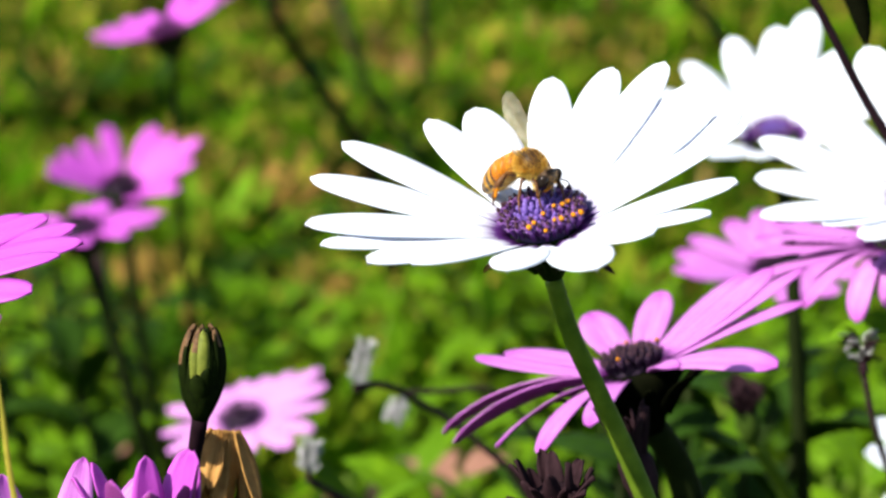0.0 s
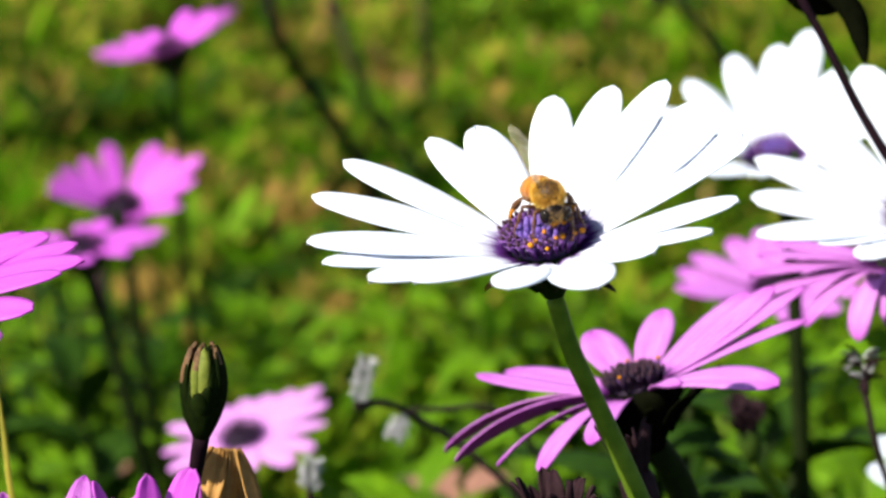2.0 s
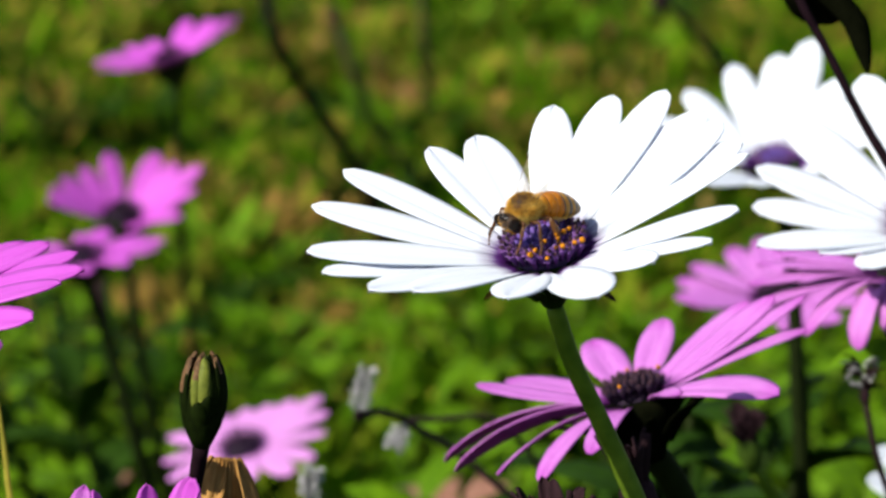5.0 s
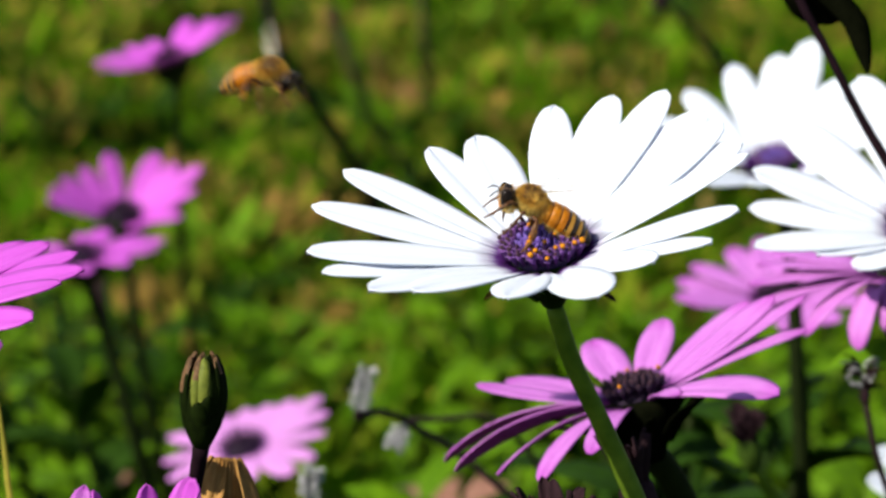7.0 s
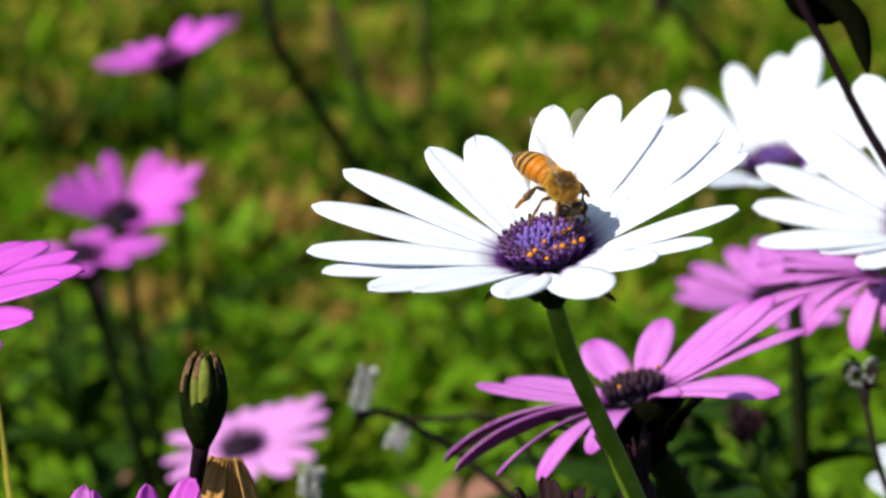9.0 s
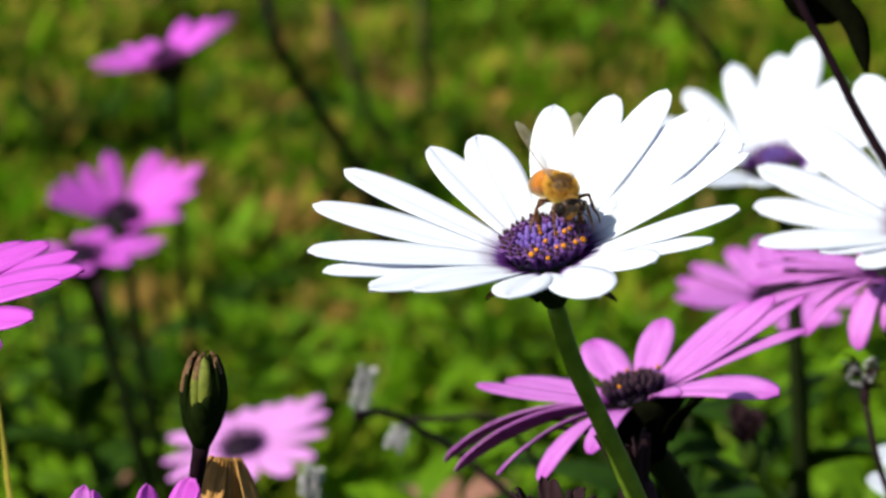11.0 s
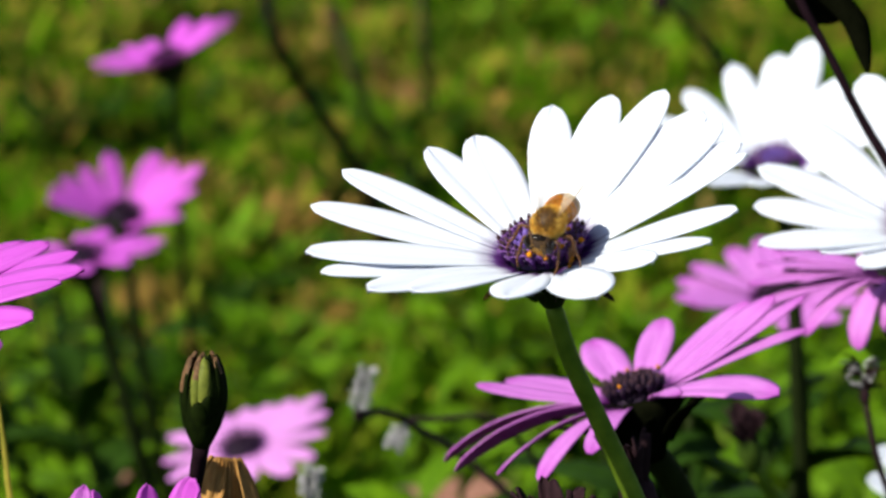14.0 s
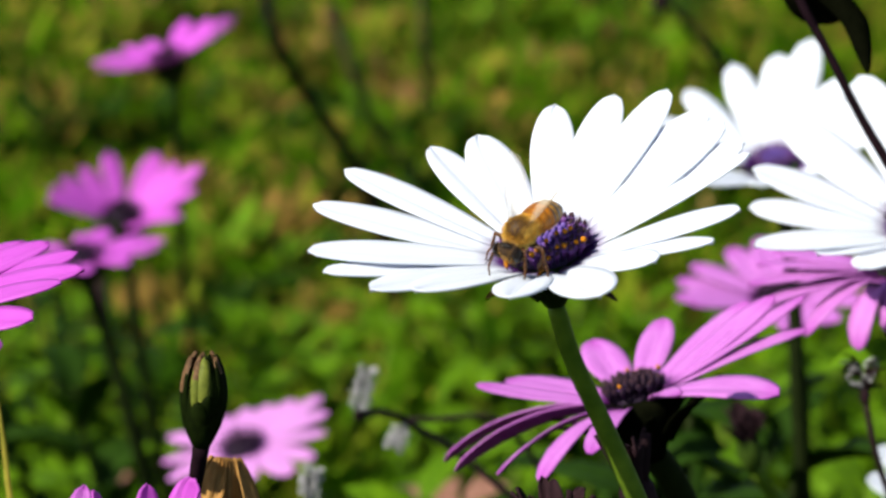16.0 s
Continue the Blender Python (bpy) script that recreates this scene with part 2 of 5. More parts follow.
def petal_bm(length, width, rise, curl, cup=0.12, twist=0.0, tip=0.3, nu=6, nv=11, thick=0.00022, fold=0.0):
    """A strap petal from its root along +x: rises, curls down, cups and has two furrows. Face material 1 is its underside."""
    bm = bmesh.new()
    uv = bm.loops.layers.uv.new("UVMap")
    spine, x, z, before = [], 0.0, 0.0, 0.0
    for j in range(nv + 1):
        s = 0.4 * j / nv + 0.6 * math.sin(math.pi / 2 * j / nv)
        th = radians(rise - curl * (s + before) / 2)
        x += math.cos(th) * length * (s - before)
        z += math.sin(th) * length * (s - before)
        before = s
        spine.append((x, z, radians(rise - curl * s), s))
    sheets = []
    for drop in (0.0, thick):
        grid = []
        for px, pz, th, s in spine:
            w = width * (0.36 + 0.64 * math.sin(math.pi / 2 * min(1, s / 0.66))) * 0.5
            if s > 1 - tip:
                w *= math.sqrt(max(0.0, 1 - ((s - 1 + tip) / tip) ** 2)) * 0.98 + 0.02
            row = []
            for i in range(nu + 1):
                u = 2 * i / nu - 1
                y = u * w
                lift = cup * width * u * u * (1 - 0.5 * s) - 0.035 * width * math.cos(u * math.pi * 2) * (1 - abs(u)) + fold * width * abs(u)
                lift += twist * y * s - drop
                row.append(bm.verts.new((px - math.sin(th) * lift, y, pz + math.cos(th) * lift)))
            grid.append(row)
        sheets.append(grid)
    for k, g in enumerate(sheets):
        for j in range(nv):
            for i in range(nu):
                f = bm.faces.new((g[j][i], g[j][i + 1], g[j + 1][i + 1], g[j + 1][i]))
                f.material_index = k
                for loop, (a, b) in zip(f.loops, ((i, j), (i + 1, j), (i + 1, j + 1), (i, j + 1))):
                    loop[uv].uv = (a / nu, spine[b][3])
    a, b = sheets
    rim = [(0, i) for i in range(nu + 1)] + [(j, nu) for j in range(1, nv + 1)] + [(nv, i) for i in range(nu - 1, -1, -1)] + [(j, 0) for j in range(nv - 1, 0, -1)]
    for (j, i), (l, k) in zip(rim, rim[1:] + rim[:1]):
        f = bm.faces.new((a[j][i], a[l][k], b[l][k], b[j][i]))
        for loop, (p, q) in zip(f.loops, ((i, j), (k, l), (k, l), (i, j))):
            loop[uv].uv = (p / nu, spine[q][3])
    return bm


def leaf_bm(length, width, droop=40, lobes=0.15, fold=0.25, rise=30):
    """A lance leaf along +x with a folded midrib and a slightly toothed edge."""
    bm = bmesh.new()
    n, rows = 8, []
    x = z = 0.0
    for j in range(n + 1):
        s = j / n
        th = radians(rise - droop * s)
        w = width * 0.5 * math.sin(math.pi * min(1, 0.06 + s * 0.94)) ** 0.75 * (1 + lobes * (-1) ** j) + 0.0003
        rows.append([bm.verts.new((x - math.sin(th) * fold * abs(u) * w, u * w, z + math.cos(th) * fold * abs(u) * w)) for u in (-1, -0.5, 0, 0.5, 1)])
        x += math.cos(th) * length / n
        z += math.sin(th) * length / n
    for a, b in zip(rows, rows[1:]):
        for i in range(4):
            bm.faces.new((a[i], a[i + 1], b[i + 1], b[i]))
    extra = bmesh.ops.extrude_face_region(bm, geom=bm.faces[:])
    for v in extra["geom"]:
        if isinstance(v, bmesh.types.BMVert):
            v.co.z -= 0.0003
    return bm


def head_frame(axis, spin_from=(1, 0, 0)):
    n = Vector(axis).normalized()
    x = Vector(spin_from)
    x = (x - n * x.dot(n)).normalized()
    return Matrix((x, n.cross(x), n)).transposed()


# ---- ground and lawn ----
def ground():
    bm = bmesh.new()
    bmesh.ops.create_grid(bm, x_segments=80, y_segments=80, size=1)
    for v in bm.verts:
        # finer towards the middle, out to the horizon
        k = max(abs(v.co.x), abs(v.co.y))
        v.co.x, v.co.y = v.co.x * (2.5 + 200 * k ** 4), v.co.y * (2.5 + 200 * k ** 4)
        v.co.z = 0.012 * noise.noise(Vector((v.co.x * 3, v.co.y * 3, 0))) - 0.012
    tagged(new("ground", mesh_of("ground", bm, SOIL)), "dark soil with short weeds under the lawn", "ground", kind="structure")


def blades(name, material, count, area, height, width, lean, label, category, keep=None, seed=1):
    """Many bent blades in one sheet: each is a strip of two quads and a tip."""
    r = np.random.default_rng(seed)
    x = r.uniform(area[0], area[1], count)
    y = r.uniform(area[2], area[3], count)
    if keep is not None:
        ok = keep(x, y, r)
        x, y = x[ok], y[ok]
    n = len(x)
    a = r.uniform(0, 2 * np.pi, n)
    h = r.uniform(*height, n) * (0.75 + 0.5 * (np.sin(x * 23) * np.sin(y * 19 + 1) > -0.2))
    w = r.uniform(*width, n)
    l = r.uniform(*lean, n) * h
    dx, dy = np.cos(a), np.sin(a)
    rows = []
    for s, ws in ((0, 0.8), (0.4, 1.0), (0.75, 0.7)):
        for sg in (-1, 1):
            rows.append(np.stack([x + dx * l * s * s - dy * w * ws * sg, y + dy * l * s * s + dx * w * ws * sg, h * s * (1 - 0.25 * s * s) - 0.004], 1))
    rows.append(np.stack([x + dx * l, y + dy * l, h * 0.75], 1))
    v = np.stack(rows, 1).reshape(-1, 3)
    o = np.arange(n)[:, None] * 7
    quads = np.concatenate([o + np.array([[0, 1, 3, 2]]), o + np.array([[2, 3, 5, 4]])])
    tris = o + np.array([[4, 5, 6]])
    me = bpy.data.meshes.new(name)
    me.from_pydata(v.tolist(), [], quads.tolist() + tris.tolist())
    me.materials.append(material)
    me.update()
    return tagged(new(name, me), label, category, kind="stuff")


ground()
def thinning(x, y, r):
    """Close turf beside the bed that thins out gently farther off."""
    d = np.hypot(np.maximum(np.abs(x) - 0.7, 0), np.maximum(np.abs(y - 1.78) - 0.84, 0))
    return (r.uniform(0, 1, len(x)) < np.exp(-d / 0.55)) & ~((np.abs(x) < 0.35) & (y < 0.95))


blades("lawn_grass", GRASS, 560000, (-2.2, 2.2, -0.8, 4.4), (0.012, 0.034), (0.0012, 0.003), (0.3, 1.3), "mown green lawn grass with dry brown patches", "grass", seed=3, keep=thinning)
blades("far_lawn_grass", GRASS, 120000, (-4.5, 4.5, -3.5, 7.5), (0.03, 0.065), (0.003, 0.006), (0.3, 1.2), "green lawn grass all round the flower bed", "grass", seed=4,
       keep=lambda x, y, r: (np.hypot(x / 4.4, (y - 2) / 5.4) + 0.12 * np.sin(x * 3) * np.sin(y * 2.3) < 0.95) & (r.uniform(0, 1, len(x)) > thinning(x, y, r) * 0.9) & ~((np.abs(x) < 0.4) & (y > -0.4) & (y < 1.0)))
blades("dry_litter", LITTER, 9000, (-0.9, 0.9, 0.95, 2.9), (0.008, 0.018), (0.002, 0.004), (0.8, 1.6), "dry brown clippings and leaves lying in the grass", "litter",
       keep=lambda x, y, r: np.sin(x * 21 + 2) * np.sin(y * 17) + 0.6 * np.sin(x * 47) * np.sin(y * 39 + 1) > 0.5, seed=5)
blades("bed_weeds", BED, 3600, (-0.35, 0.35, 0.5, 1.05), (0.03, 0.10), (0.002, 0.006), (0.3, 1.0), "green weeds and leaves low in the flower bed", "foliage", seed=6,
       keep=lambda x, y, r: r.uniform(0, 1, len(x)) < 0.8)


def tuft(name, at, spread, count, height, width, material, label, group, seed):
    """A low clump of leaves or dry blades on the lawn."""
    r = random.Random(seed)
    e = thing(name, (at[0] * 1.02, at[1] * 1.02, -0.006), label, "tuft", group)
    for _ in range(count):
        a, d = r.uniform(0, 2 * math.pi), spread * math.sqrt(r.random())
        bm = leaf_bm(height * r.uniform(0.7, 1.3), width * r.uniform(0.6, 1.3), r.uniform(10, 90), 0.08, r.uniform(0.1, 0.5), r.uniform(25, 80))
        part("blade", bm, material, e, m=Matrix.Translation((d * math.cos(a), d * math.sin(a), 0)) @ Matrix.Rotation(a + r.uniform(-1, 1), 4, "Z"))


DRY = plain_mat("dry_grass", (0.13, 0.08, 0.014), (0.36, 0.22, 0.055), 60, 0.7, 0.06, through_light=0.25)
DRY_RED = plain_mat("dry_red_leaf", (0.18, 0.085, 0.03), (0.36, 0.19, 0.08), 60, 0.7, 0.1, through_light=0.2)
# Leaf green darkened to near black: shade of bed and lawn in the colour.
LEAF_SHADE = plain_mat("leaf_green_shade", (0.004, 0.016, 0.0005), (0.020, 0.052, 0.002), 60, 0.7, 0.06, through_light=0.2)
for i, (at, size) in enumerate((((-0.274, 1.597), 0.03), ((-0.268, 1.546), 0.024), ((-0.247, 1.897), 0.022), ((-0.125, 1.762), 0.018), ((-0.133, 1.652), 0.018), ((-0.036, 1.908), 0.02), ((-0.031, 1.701), 0.018), ((-0.1, 1.358), 0.028), ((-0.085, 1.33), 0.03), ((-0.078, 1.37), 0.022), ((-0.1, 1.315), 0.024), ((-0.138, 1.392), 0.018), ((-0.092, 1.744), 0.016), ((0.044, 1.561), 0.014), ((-0.176, 1.472), 0.016),
                                ((-0.149, 1.173), 0.02), ((-0.158, 1.186), 0.016), ((-0.142, 1.152), 0.016), ((-0.065, 1.199), 0.014), ((-0.062, 1.165), 0.012), ((-0.131, 1.222), 0.014), ((-0.195, 1.24), 0.014), ((0.172, 1.897), 0.016), ((0.018, 1.676), 0.012),
                                ((-0.093, 1.402), 0.032), ((-0.101, 1.375), 0.028), ((-0.088, 1.45), 0.03), ((-0.067, 1.182), 0.017), ((-0.151, 1.195), 0.018), ((-0.150, 1.156), 0.015), ((-0.282, 1.653), 0.035), ((-0.285, 1.614), 0.03), ((-0.090, 1.885), 0.024), ((-0.118, 1.800), 0.03),
                                ((-0.138, 1.423), 0.02), ((0.021, 1.614), 0.018), ((-0.072, 1.370), 0.016), ((-0.117, 1.326), 0.018), ((-0.123, 1.140), 0.013), ((-0.256, 1.952), 0.03), ((-0.106, 1.858), 0.022), ((-0.087, 1.910), 0.022), ((-0.142, 1.416), 0.02), ((-0.096, 1.379), 0.022), ((-0.108, 1.365), 0.02), ((-0.027, 1.754), 0.018), ((0.077, 1.754), 0.02), ((0.085, 1.699), 0.02),
                                ((0.203, 1.988), 0.025), ((0.021, 1.751), 0.018), ((0.056, 1.952), 0.02), ((0.122, 1.931), 0.02), ((-0.058, 1.889), 0.02), ((-0.263, 1.772), 0.02), ((-0.166, 1.889), 0.02))):
    tuft("dry_tuft", at, size, 36, 0.030, 0.006, DRY, "tuft of dry straw-coloured grass in the lawn", "dry tufts", 200 + i)
for i, (at, size) in enumerate((((-0.034, 1.745), 0.016), ((0.019, 1.754), 0.014), ((-0.145, 0.977), 0.014), ((-0.133, 0.993), 0.014), ((0.072, 1.772), 0.014), ((-0.045, 1.435), 0.012), ((-0.253, 1.963), 0.02), ((-0.126, 1.810), 0.024), ((-0.278, 1.629), 0.026), ((-0.266, 1.583), 0.022), ((-0.011, 1.661), 0.014), ((0.133, 1.829), 0.016), ((-0.164, 1.453), 0.014))):
    tuft("dry_tuft", at, size, 20, 0.030, 0.008, DRY_RED, "few fallen reddish dry leaves on the lawn", "dry tufts", 240 + i)
# Near-black tufts put where the turf has dark gaps; colour stands in for shade.
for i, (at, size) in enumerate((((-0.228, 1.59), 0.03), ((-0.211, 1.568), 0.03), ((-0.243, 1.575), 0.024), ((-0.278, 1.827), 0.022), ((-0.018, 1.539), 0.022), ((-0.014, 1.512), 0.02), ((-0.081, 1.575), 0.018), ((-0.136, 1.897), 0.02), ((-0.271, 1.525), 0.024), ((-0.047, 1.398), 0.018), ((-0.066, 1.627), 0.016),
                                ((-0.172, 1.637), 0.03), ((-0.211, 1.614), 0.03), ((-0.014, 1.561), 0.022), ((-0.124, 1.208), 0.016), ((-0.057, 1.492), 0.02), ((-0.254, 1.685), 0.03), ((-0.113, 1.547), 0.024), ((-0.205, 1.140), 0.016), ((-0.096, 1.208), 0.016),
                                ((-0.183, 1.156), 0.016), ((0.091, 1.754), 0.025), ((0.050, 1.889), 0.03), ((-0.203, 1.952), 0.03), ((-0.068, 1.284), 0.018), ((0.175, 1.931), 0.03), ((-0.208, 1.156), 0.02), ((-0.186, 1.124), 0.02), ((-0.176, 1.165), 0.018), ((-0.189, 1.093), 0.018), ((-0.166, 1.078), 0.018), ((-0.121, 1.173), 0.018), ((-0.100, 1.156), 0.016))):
    tuft("weed_tuft", at, size, 40, 0.036, 0.010, LEAF_SHADE, "dark weed tuft standing in for a shaded gap in the lawn", "weed tufts", 270 + i)


for i, (at, size) in enumerate((((0.016, 1.889), 0.05), ((0.073, 1.931), 0.05), ((0.128, 1.889), 0.05), ((0.034, 1.719), 0.04), ((0.091, 1.829), 0.045), ((0.142, 1.791), 0.045), ((-0.019, 1.868), 0.045), ((-0.038, 1.576), 0.03),
                                ((-0.116, 1.284), 0.02), ((-0.148, 1.294), 0.02), ((-0.083, 1.140), 0.016))):
    tuft("weed_tuft", at, size, 40, 0.044, 0.012, LEAF, "bright green broad-leaved weed in the lawn", "weed tufts", 330 + i)


# ---- flowers ----
FLORET_MESHES = {}


def floret_mesh(kind):
    """A disc floret: closed bud, open star with a dark anther tube, or one tipped with pollen."""
    if kind in FLORET_MESHES:
        return FLORET_MESHES[kind]
    bm = bmesh.new()
    if kind == "bud":
        lathe(bm, [(0.00028, 0), (0.00036, 0.0006), (0.0004, 0.0011), (0.00026, 0.0015), (0.00005, 0.0016)], 7)
    else:
        lathe(bm, [(0.00026, 0), (0.00032, 0.0010), (0.00044, 0.0015), (0.00036, 0.0018), (0.0002, 0.0019)], 5)
        before = len(bm.faces)
        for k in range(5):
            a, w = 2 * math.pi * k / 5, 0.42
            low = [bm.verts.new((0.00036 * math.cos(a + u), 0.00036 * math.sin(a + u), 0.0017 + dz)) for u, dz in ((-w, 0), (w, 0), (0, -0.0001))]
            tip_ = bm.verts.new((0.00082 * math.cos(a), 0.00082 * math.sin(a), 0.00195))
            for i, j in ((0, 1), (1, 2), (2, 0)):
                bm.faces.new((low[i], low[j], tip_))
        bm.faces.ensure_lookup_table()
        for f in bm.faces[before:]:
            f.material_index = 3
        before = len(bm.faces)
        lathe(bm, [(0.00024, 0.0016), (0.00026, 0.0021), (0.0001, 0.0024), (0.00002, 0.00242)], 6)
        bm.faces.ensure_lookup_table()
        for f in bm.faces[before:]:
            f.material_index = 2
        if kind == "pollen":
            before = len(bm.faces)
            blob(bm, (0, 0, 0.0023), (0.00034, 0.00036, 0.00030), 7, 5)
            bm.faces.ensure_lookup_table()
            for f in bm.faces[before:]:
                f.material_index = 1
    FLORET_MESHES[kind] = mesh_of("floret_" + kind, bm, {"bud": FLORET, "black": FLORET_BLACK}.get(kind, FLORET_DARK), POLLEN, ANTHER, FLORET_BLACK if kind == "black" else LOBE)
    return FLORET_MESHES[kind]


def disc_of(parent, m, radius, dome, count, pollen, dark):
    """Dome of florets; pollen is the chance of a tip with pollen, or the places (mm) of those that have it."""
    chosen = set()
    bm = bmesh.new()
    lathe(bm, [(radius * 0.88 * math.cos(a), dome * math.sin(a) - 0.0003) for a in (i * math.pi / 2 / 6 for i in range(6))] + [(0.0002, dome - 0.0003)], 16)
    disc = part("disc", bm, FLORET_BLACK if dark else DISC, parent, m=m)
    if not isinstance(pollen, float):
        spiral = [(radius * 970 * math.sqrt((i + 0.5) / count) * math.cos(i * 2.39996), radius * 970 * math.sqrt((i + 0.5) / count) * math.sin(i * 2.39996)) for i in range(count)]
        chosen = {min(range(count), key=lambda i: math.hypot(spiral[i][0] - x, spiral[i][1] - y)) for x, y in pollen}
        pollen = 0.0
    for i in range(count):
        q = (i + 0.5) / count
        rr, a = radius * 0.97 * math.sqrt(q), i * 2.39996
        slope = rr / radius
        at = Vector((rr * math.cos(a), rr * math.sin(a), dome * math.sqrt(max(0, 1 - slope ** 2)) - 0.0002))
        out = Vector((math.cos(a) * slope * 0.45, math.sin(a) * slope * 0.45, 1))
        kind = "pollen" if i in chosen else "bud" if q < 0.46 else ("pollen" if random.random() < pollen else "open")
        t = Matrix.Translation(at) @ out.to_track_quat("Z", "Y").to_matrix().to_4x4() @ Matrix.Diagonal((*(random.uniform(0.85, 1.2),) * 3, 1))
        part("floret", floret_mesh("black" if dark and kind != "pollen" else kind), None, disc, m=t)
    return disc


def daisy(name, head, axis, via, petals, top, under, label, group, category="flower", disc=(0.0062, 0.0026), florets=90, pollen=0.3,
          root=0.0048, calyx_mat=None, stem_mat=None, stem_r=0.0021, nu=6, nv=11, spin=(1, 0, 0), dark=False, point=0.0, calyx_size=0.0, bracts=()):
    """A daisy on its stem. via: points of the stem from the ground up; petals: (azimuth, length, width, rise, curl) in degrees and millimetres."""
    calyx_mat, stem_mat = calyx_mat or CALYX, stem_mat or STEM
    base = Vector(via[0])
    flower = thing(name, base, label, category, group)
    hf = head_frame(axis, spin)
    hm = Matrix.Translation(Vector(head) - base) @ hf.to_4x4()
    n = hf @ Vector((0, 0, 1))
    low = Vector(head) - n * 0.0085
    path = curve_through([*via, low], 6)
    part("stem", tube(bmesh.new(), [p - base for p in path], [stem_r * 1.25, stem_r, stem_r * 0.9, stem_r * 0.85], 10), stem_mat, flower)
    s = calyx_size or disc[0] / 0.0062
    part("calyx", lathe(bmesh.new(), [(r * s, z * s) for r, z in ((0.0017, -0.0095), (0.0026, -0.0078), (0.0044, -0.0056), (0.0056, -0.003), (0.0055, -0.0008), (0.004, -0.0002))], 16, 0.03),
         calyx_mat, flower, m=hm)
    bract = mesh_of("bract", petal_bm(0.0112 * s, 0.0022 * s, 54, 34, 0.2, tip=0.85, nu=2, nv=5), calyx_mat if dark else BRACT, calyx_mat)
    for i in range(13):
        a = 2 * math.pi * (i + random.uniform(-0.2, 0.2)) / 13
        part("bract", bract, None, flower, m=hm @ Matrix.Translation((0, 0, -0.0072 * s)) @ Matrix.Rotation(a, 4, "Z") @ Matrix.Translation((0.0034 * s, 0, 0)))
    disc_of(flower, hm, disc[0], disc[1], florets, float(pollen * (calyx_size > 0.9)) if dark else pollen, dark)
    for i, (az, length, width, rise, curl, *roll) in enumerate(petals):
        bm = petal_bm(length / 1000, width / 1000, rise, curl, random.uniform(0.01, 0.07), random.uniform(-0.12, 0.12), random.uniform(0.34, 0.44) + point, nu, nv)
        part("petal", bm, (top, under), flower, m=hm @ Matrix.Translation((0, 0, -0.0006 - 0.0002 * (i % 2))) @ Matrix.Rotation(radians(az), 4, "Z")
             @ Matrix.Translation((root, 0, 0)) @ Matrix.Rotation(radians(7 * max(0.0, math.sin(radians(az))) + sum(roll)), 4, "X"))
    for az, length, width, rise, curl, skin in bracts:
        part("long_bract", petal_bm(length / 1000, width / 1000, rise, curl, 0.2, 0.2, 0.6, 4, 7), (skin, skin), flower, m=hm @ Matrix.Translation((0, 0, -0.0014)) @ Matrix.Rotation(radians(az), 4, "Z") @ Matrix.Translation((0.004, 0, 0)))
    return flower


def ring(count, length, width, rise, curl, seed, turn=0.0):
    """A full ring of petals with natural scatter."""
    r = random.Random(seed)
    return [(turn + 360 * (i + r.uniform(-0.18, 0.18)) / count, length * r.uniform(0.9, 1.06), width * r.uniform(0.88, 1.1), rise + r.uniform(-6, 6), curl + r.uniform(-8, 8))
            for i in range(count)]


WHITE_AXIS = (-0.1685, -0.1956, 0.9661)
WHITE_HEAD = (0.0130, 0.3059, 0.3262)
WHITE_PETALS = [
    (144.5, 26.5, 5.6, 22, 5), (162.4, 26.8, 6.4, 22, 5), (185.7, 26.6, 6.2, 22, 6), (194.5, 25.6, 5.4, 21, 6), (222.2, 20.1, 6.0, 24, 6), (212.8, 23.7, 6.2, 23, 6),
    (255.5, 22.6, 6.8, 26, 6), (277.5, 27.0, 7.6, 26, 10), (301.8, 19.2, 6.2, 24, 6), (314.6, 23.8, 5.8, 23, 6), (329.4, 24.2, 5.6, 24, 6), (357.5, 24.6, 5.8, 26, 6),
    (9.0, 24.6, 6.8, 23, 6), (20.0, 24.8, 6.8, 26, 6), (32.0, 25.4, 6.6, 23, 6), (46.5, 26.3, 6.0, 26, 6), (63.0, 25.4, 6.0, 23, 6), (79.8, 23.0, 6.0, 26, 6),
    (105.5, 20.7, 7.2, 24, 6), (121.0, 21.6, 6.2, 25, 6)]
white_daisy = daisy("white_daisy", WHITE_HEAD, WHITE_AXIS, [(0.075, 0.34, 0), (0.0316, 0.3131, 0.2745), (0.0255, 0.3127, 0.2902), (0.0206, 0.3110, 0.3016), (0.0165, 0.3087, 0.3112)],
                    WHITE_PETALS, WHITE, WHITE_UNDER, "white daisy with a violet disc, wide open, with a honey bee", "white daisies", nu=8, nv=14, stem_r=0.0014, spin=(0.9816, 0.0558, 0.1825), disc=(0.0051, 0.0013), root=0.0045, florets=130,
                    bracts=((156.2, 5.8, 1.5, 14, 0, BLADE), (210.0, 6.2, 1.5, -4, 10, WITHERED), (303.0, 9.2, 0.9, -4, 10, TWIG)),
                    pollen=((-2.3, -4.4), (0.2, -4.7), (1.6, -4.2), (0.4, -2.8), (2.2, -2.0), (3.9, -2.7), (3.0, -0.6), (1.5, -0.9), (2.9, -3.6), (-0.9, -3.9), (0.8, -3.7)))

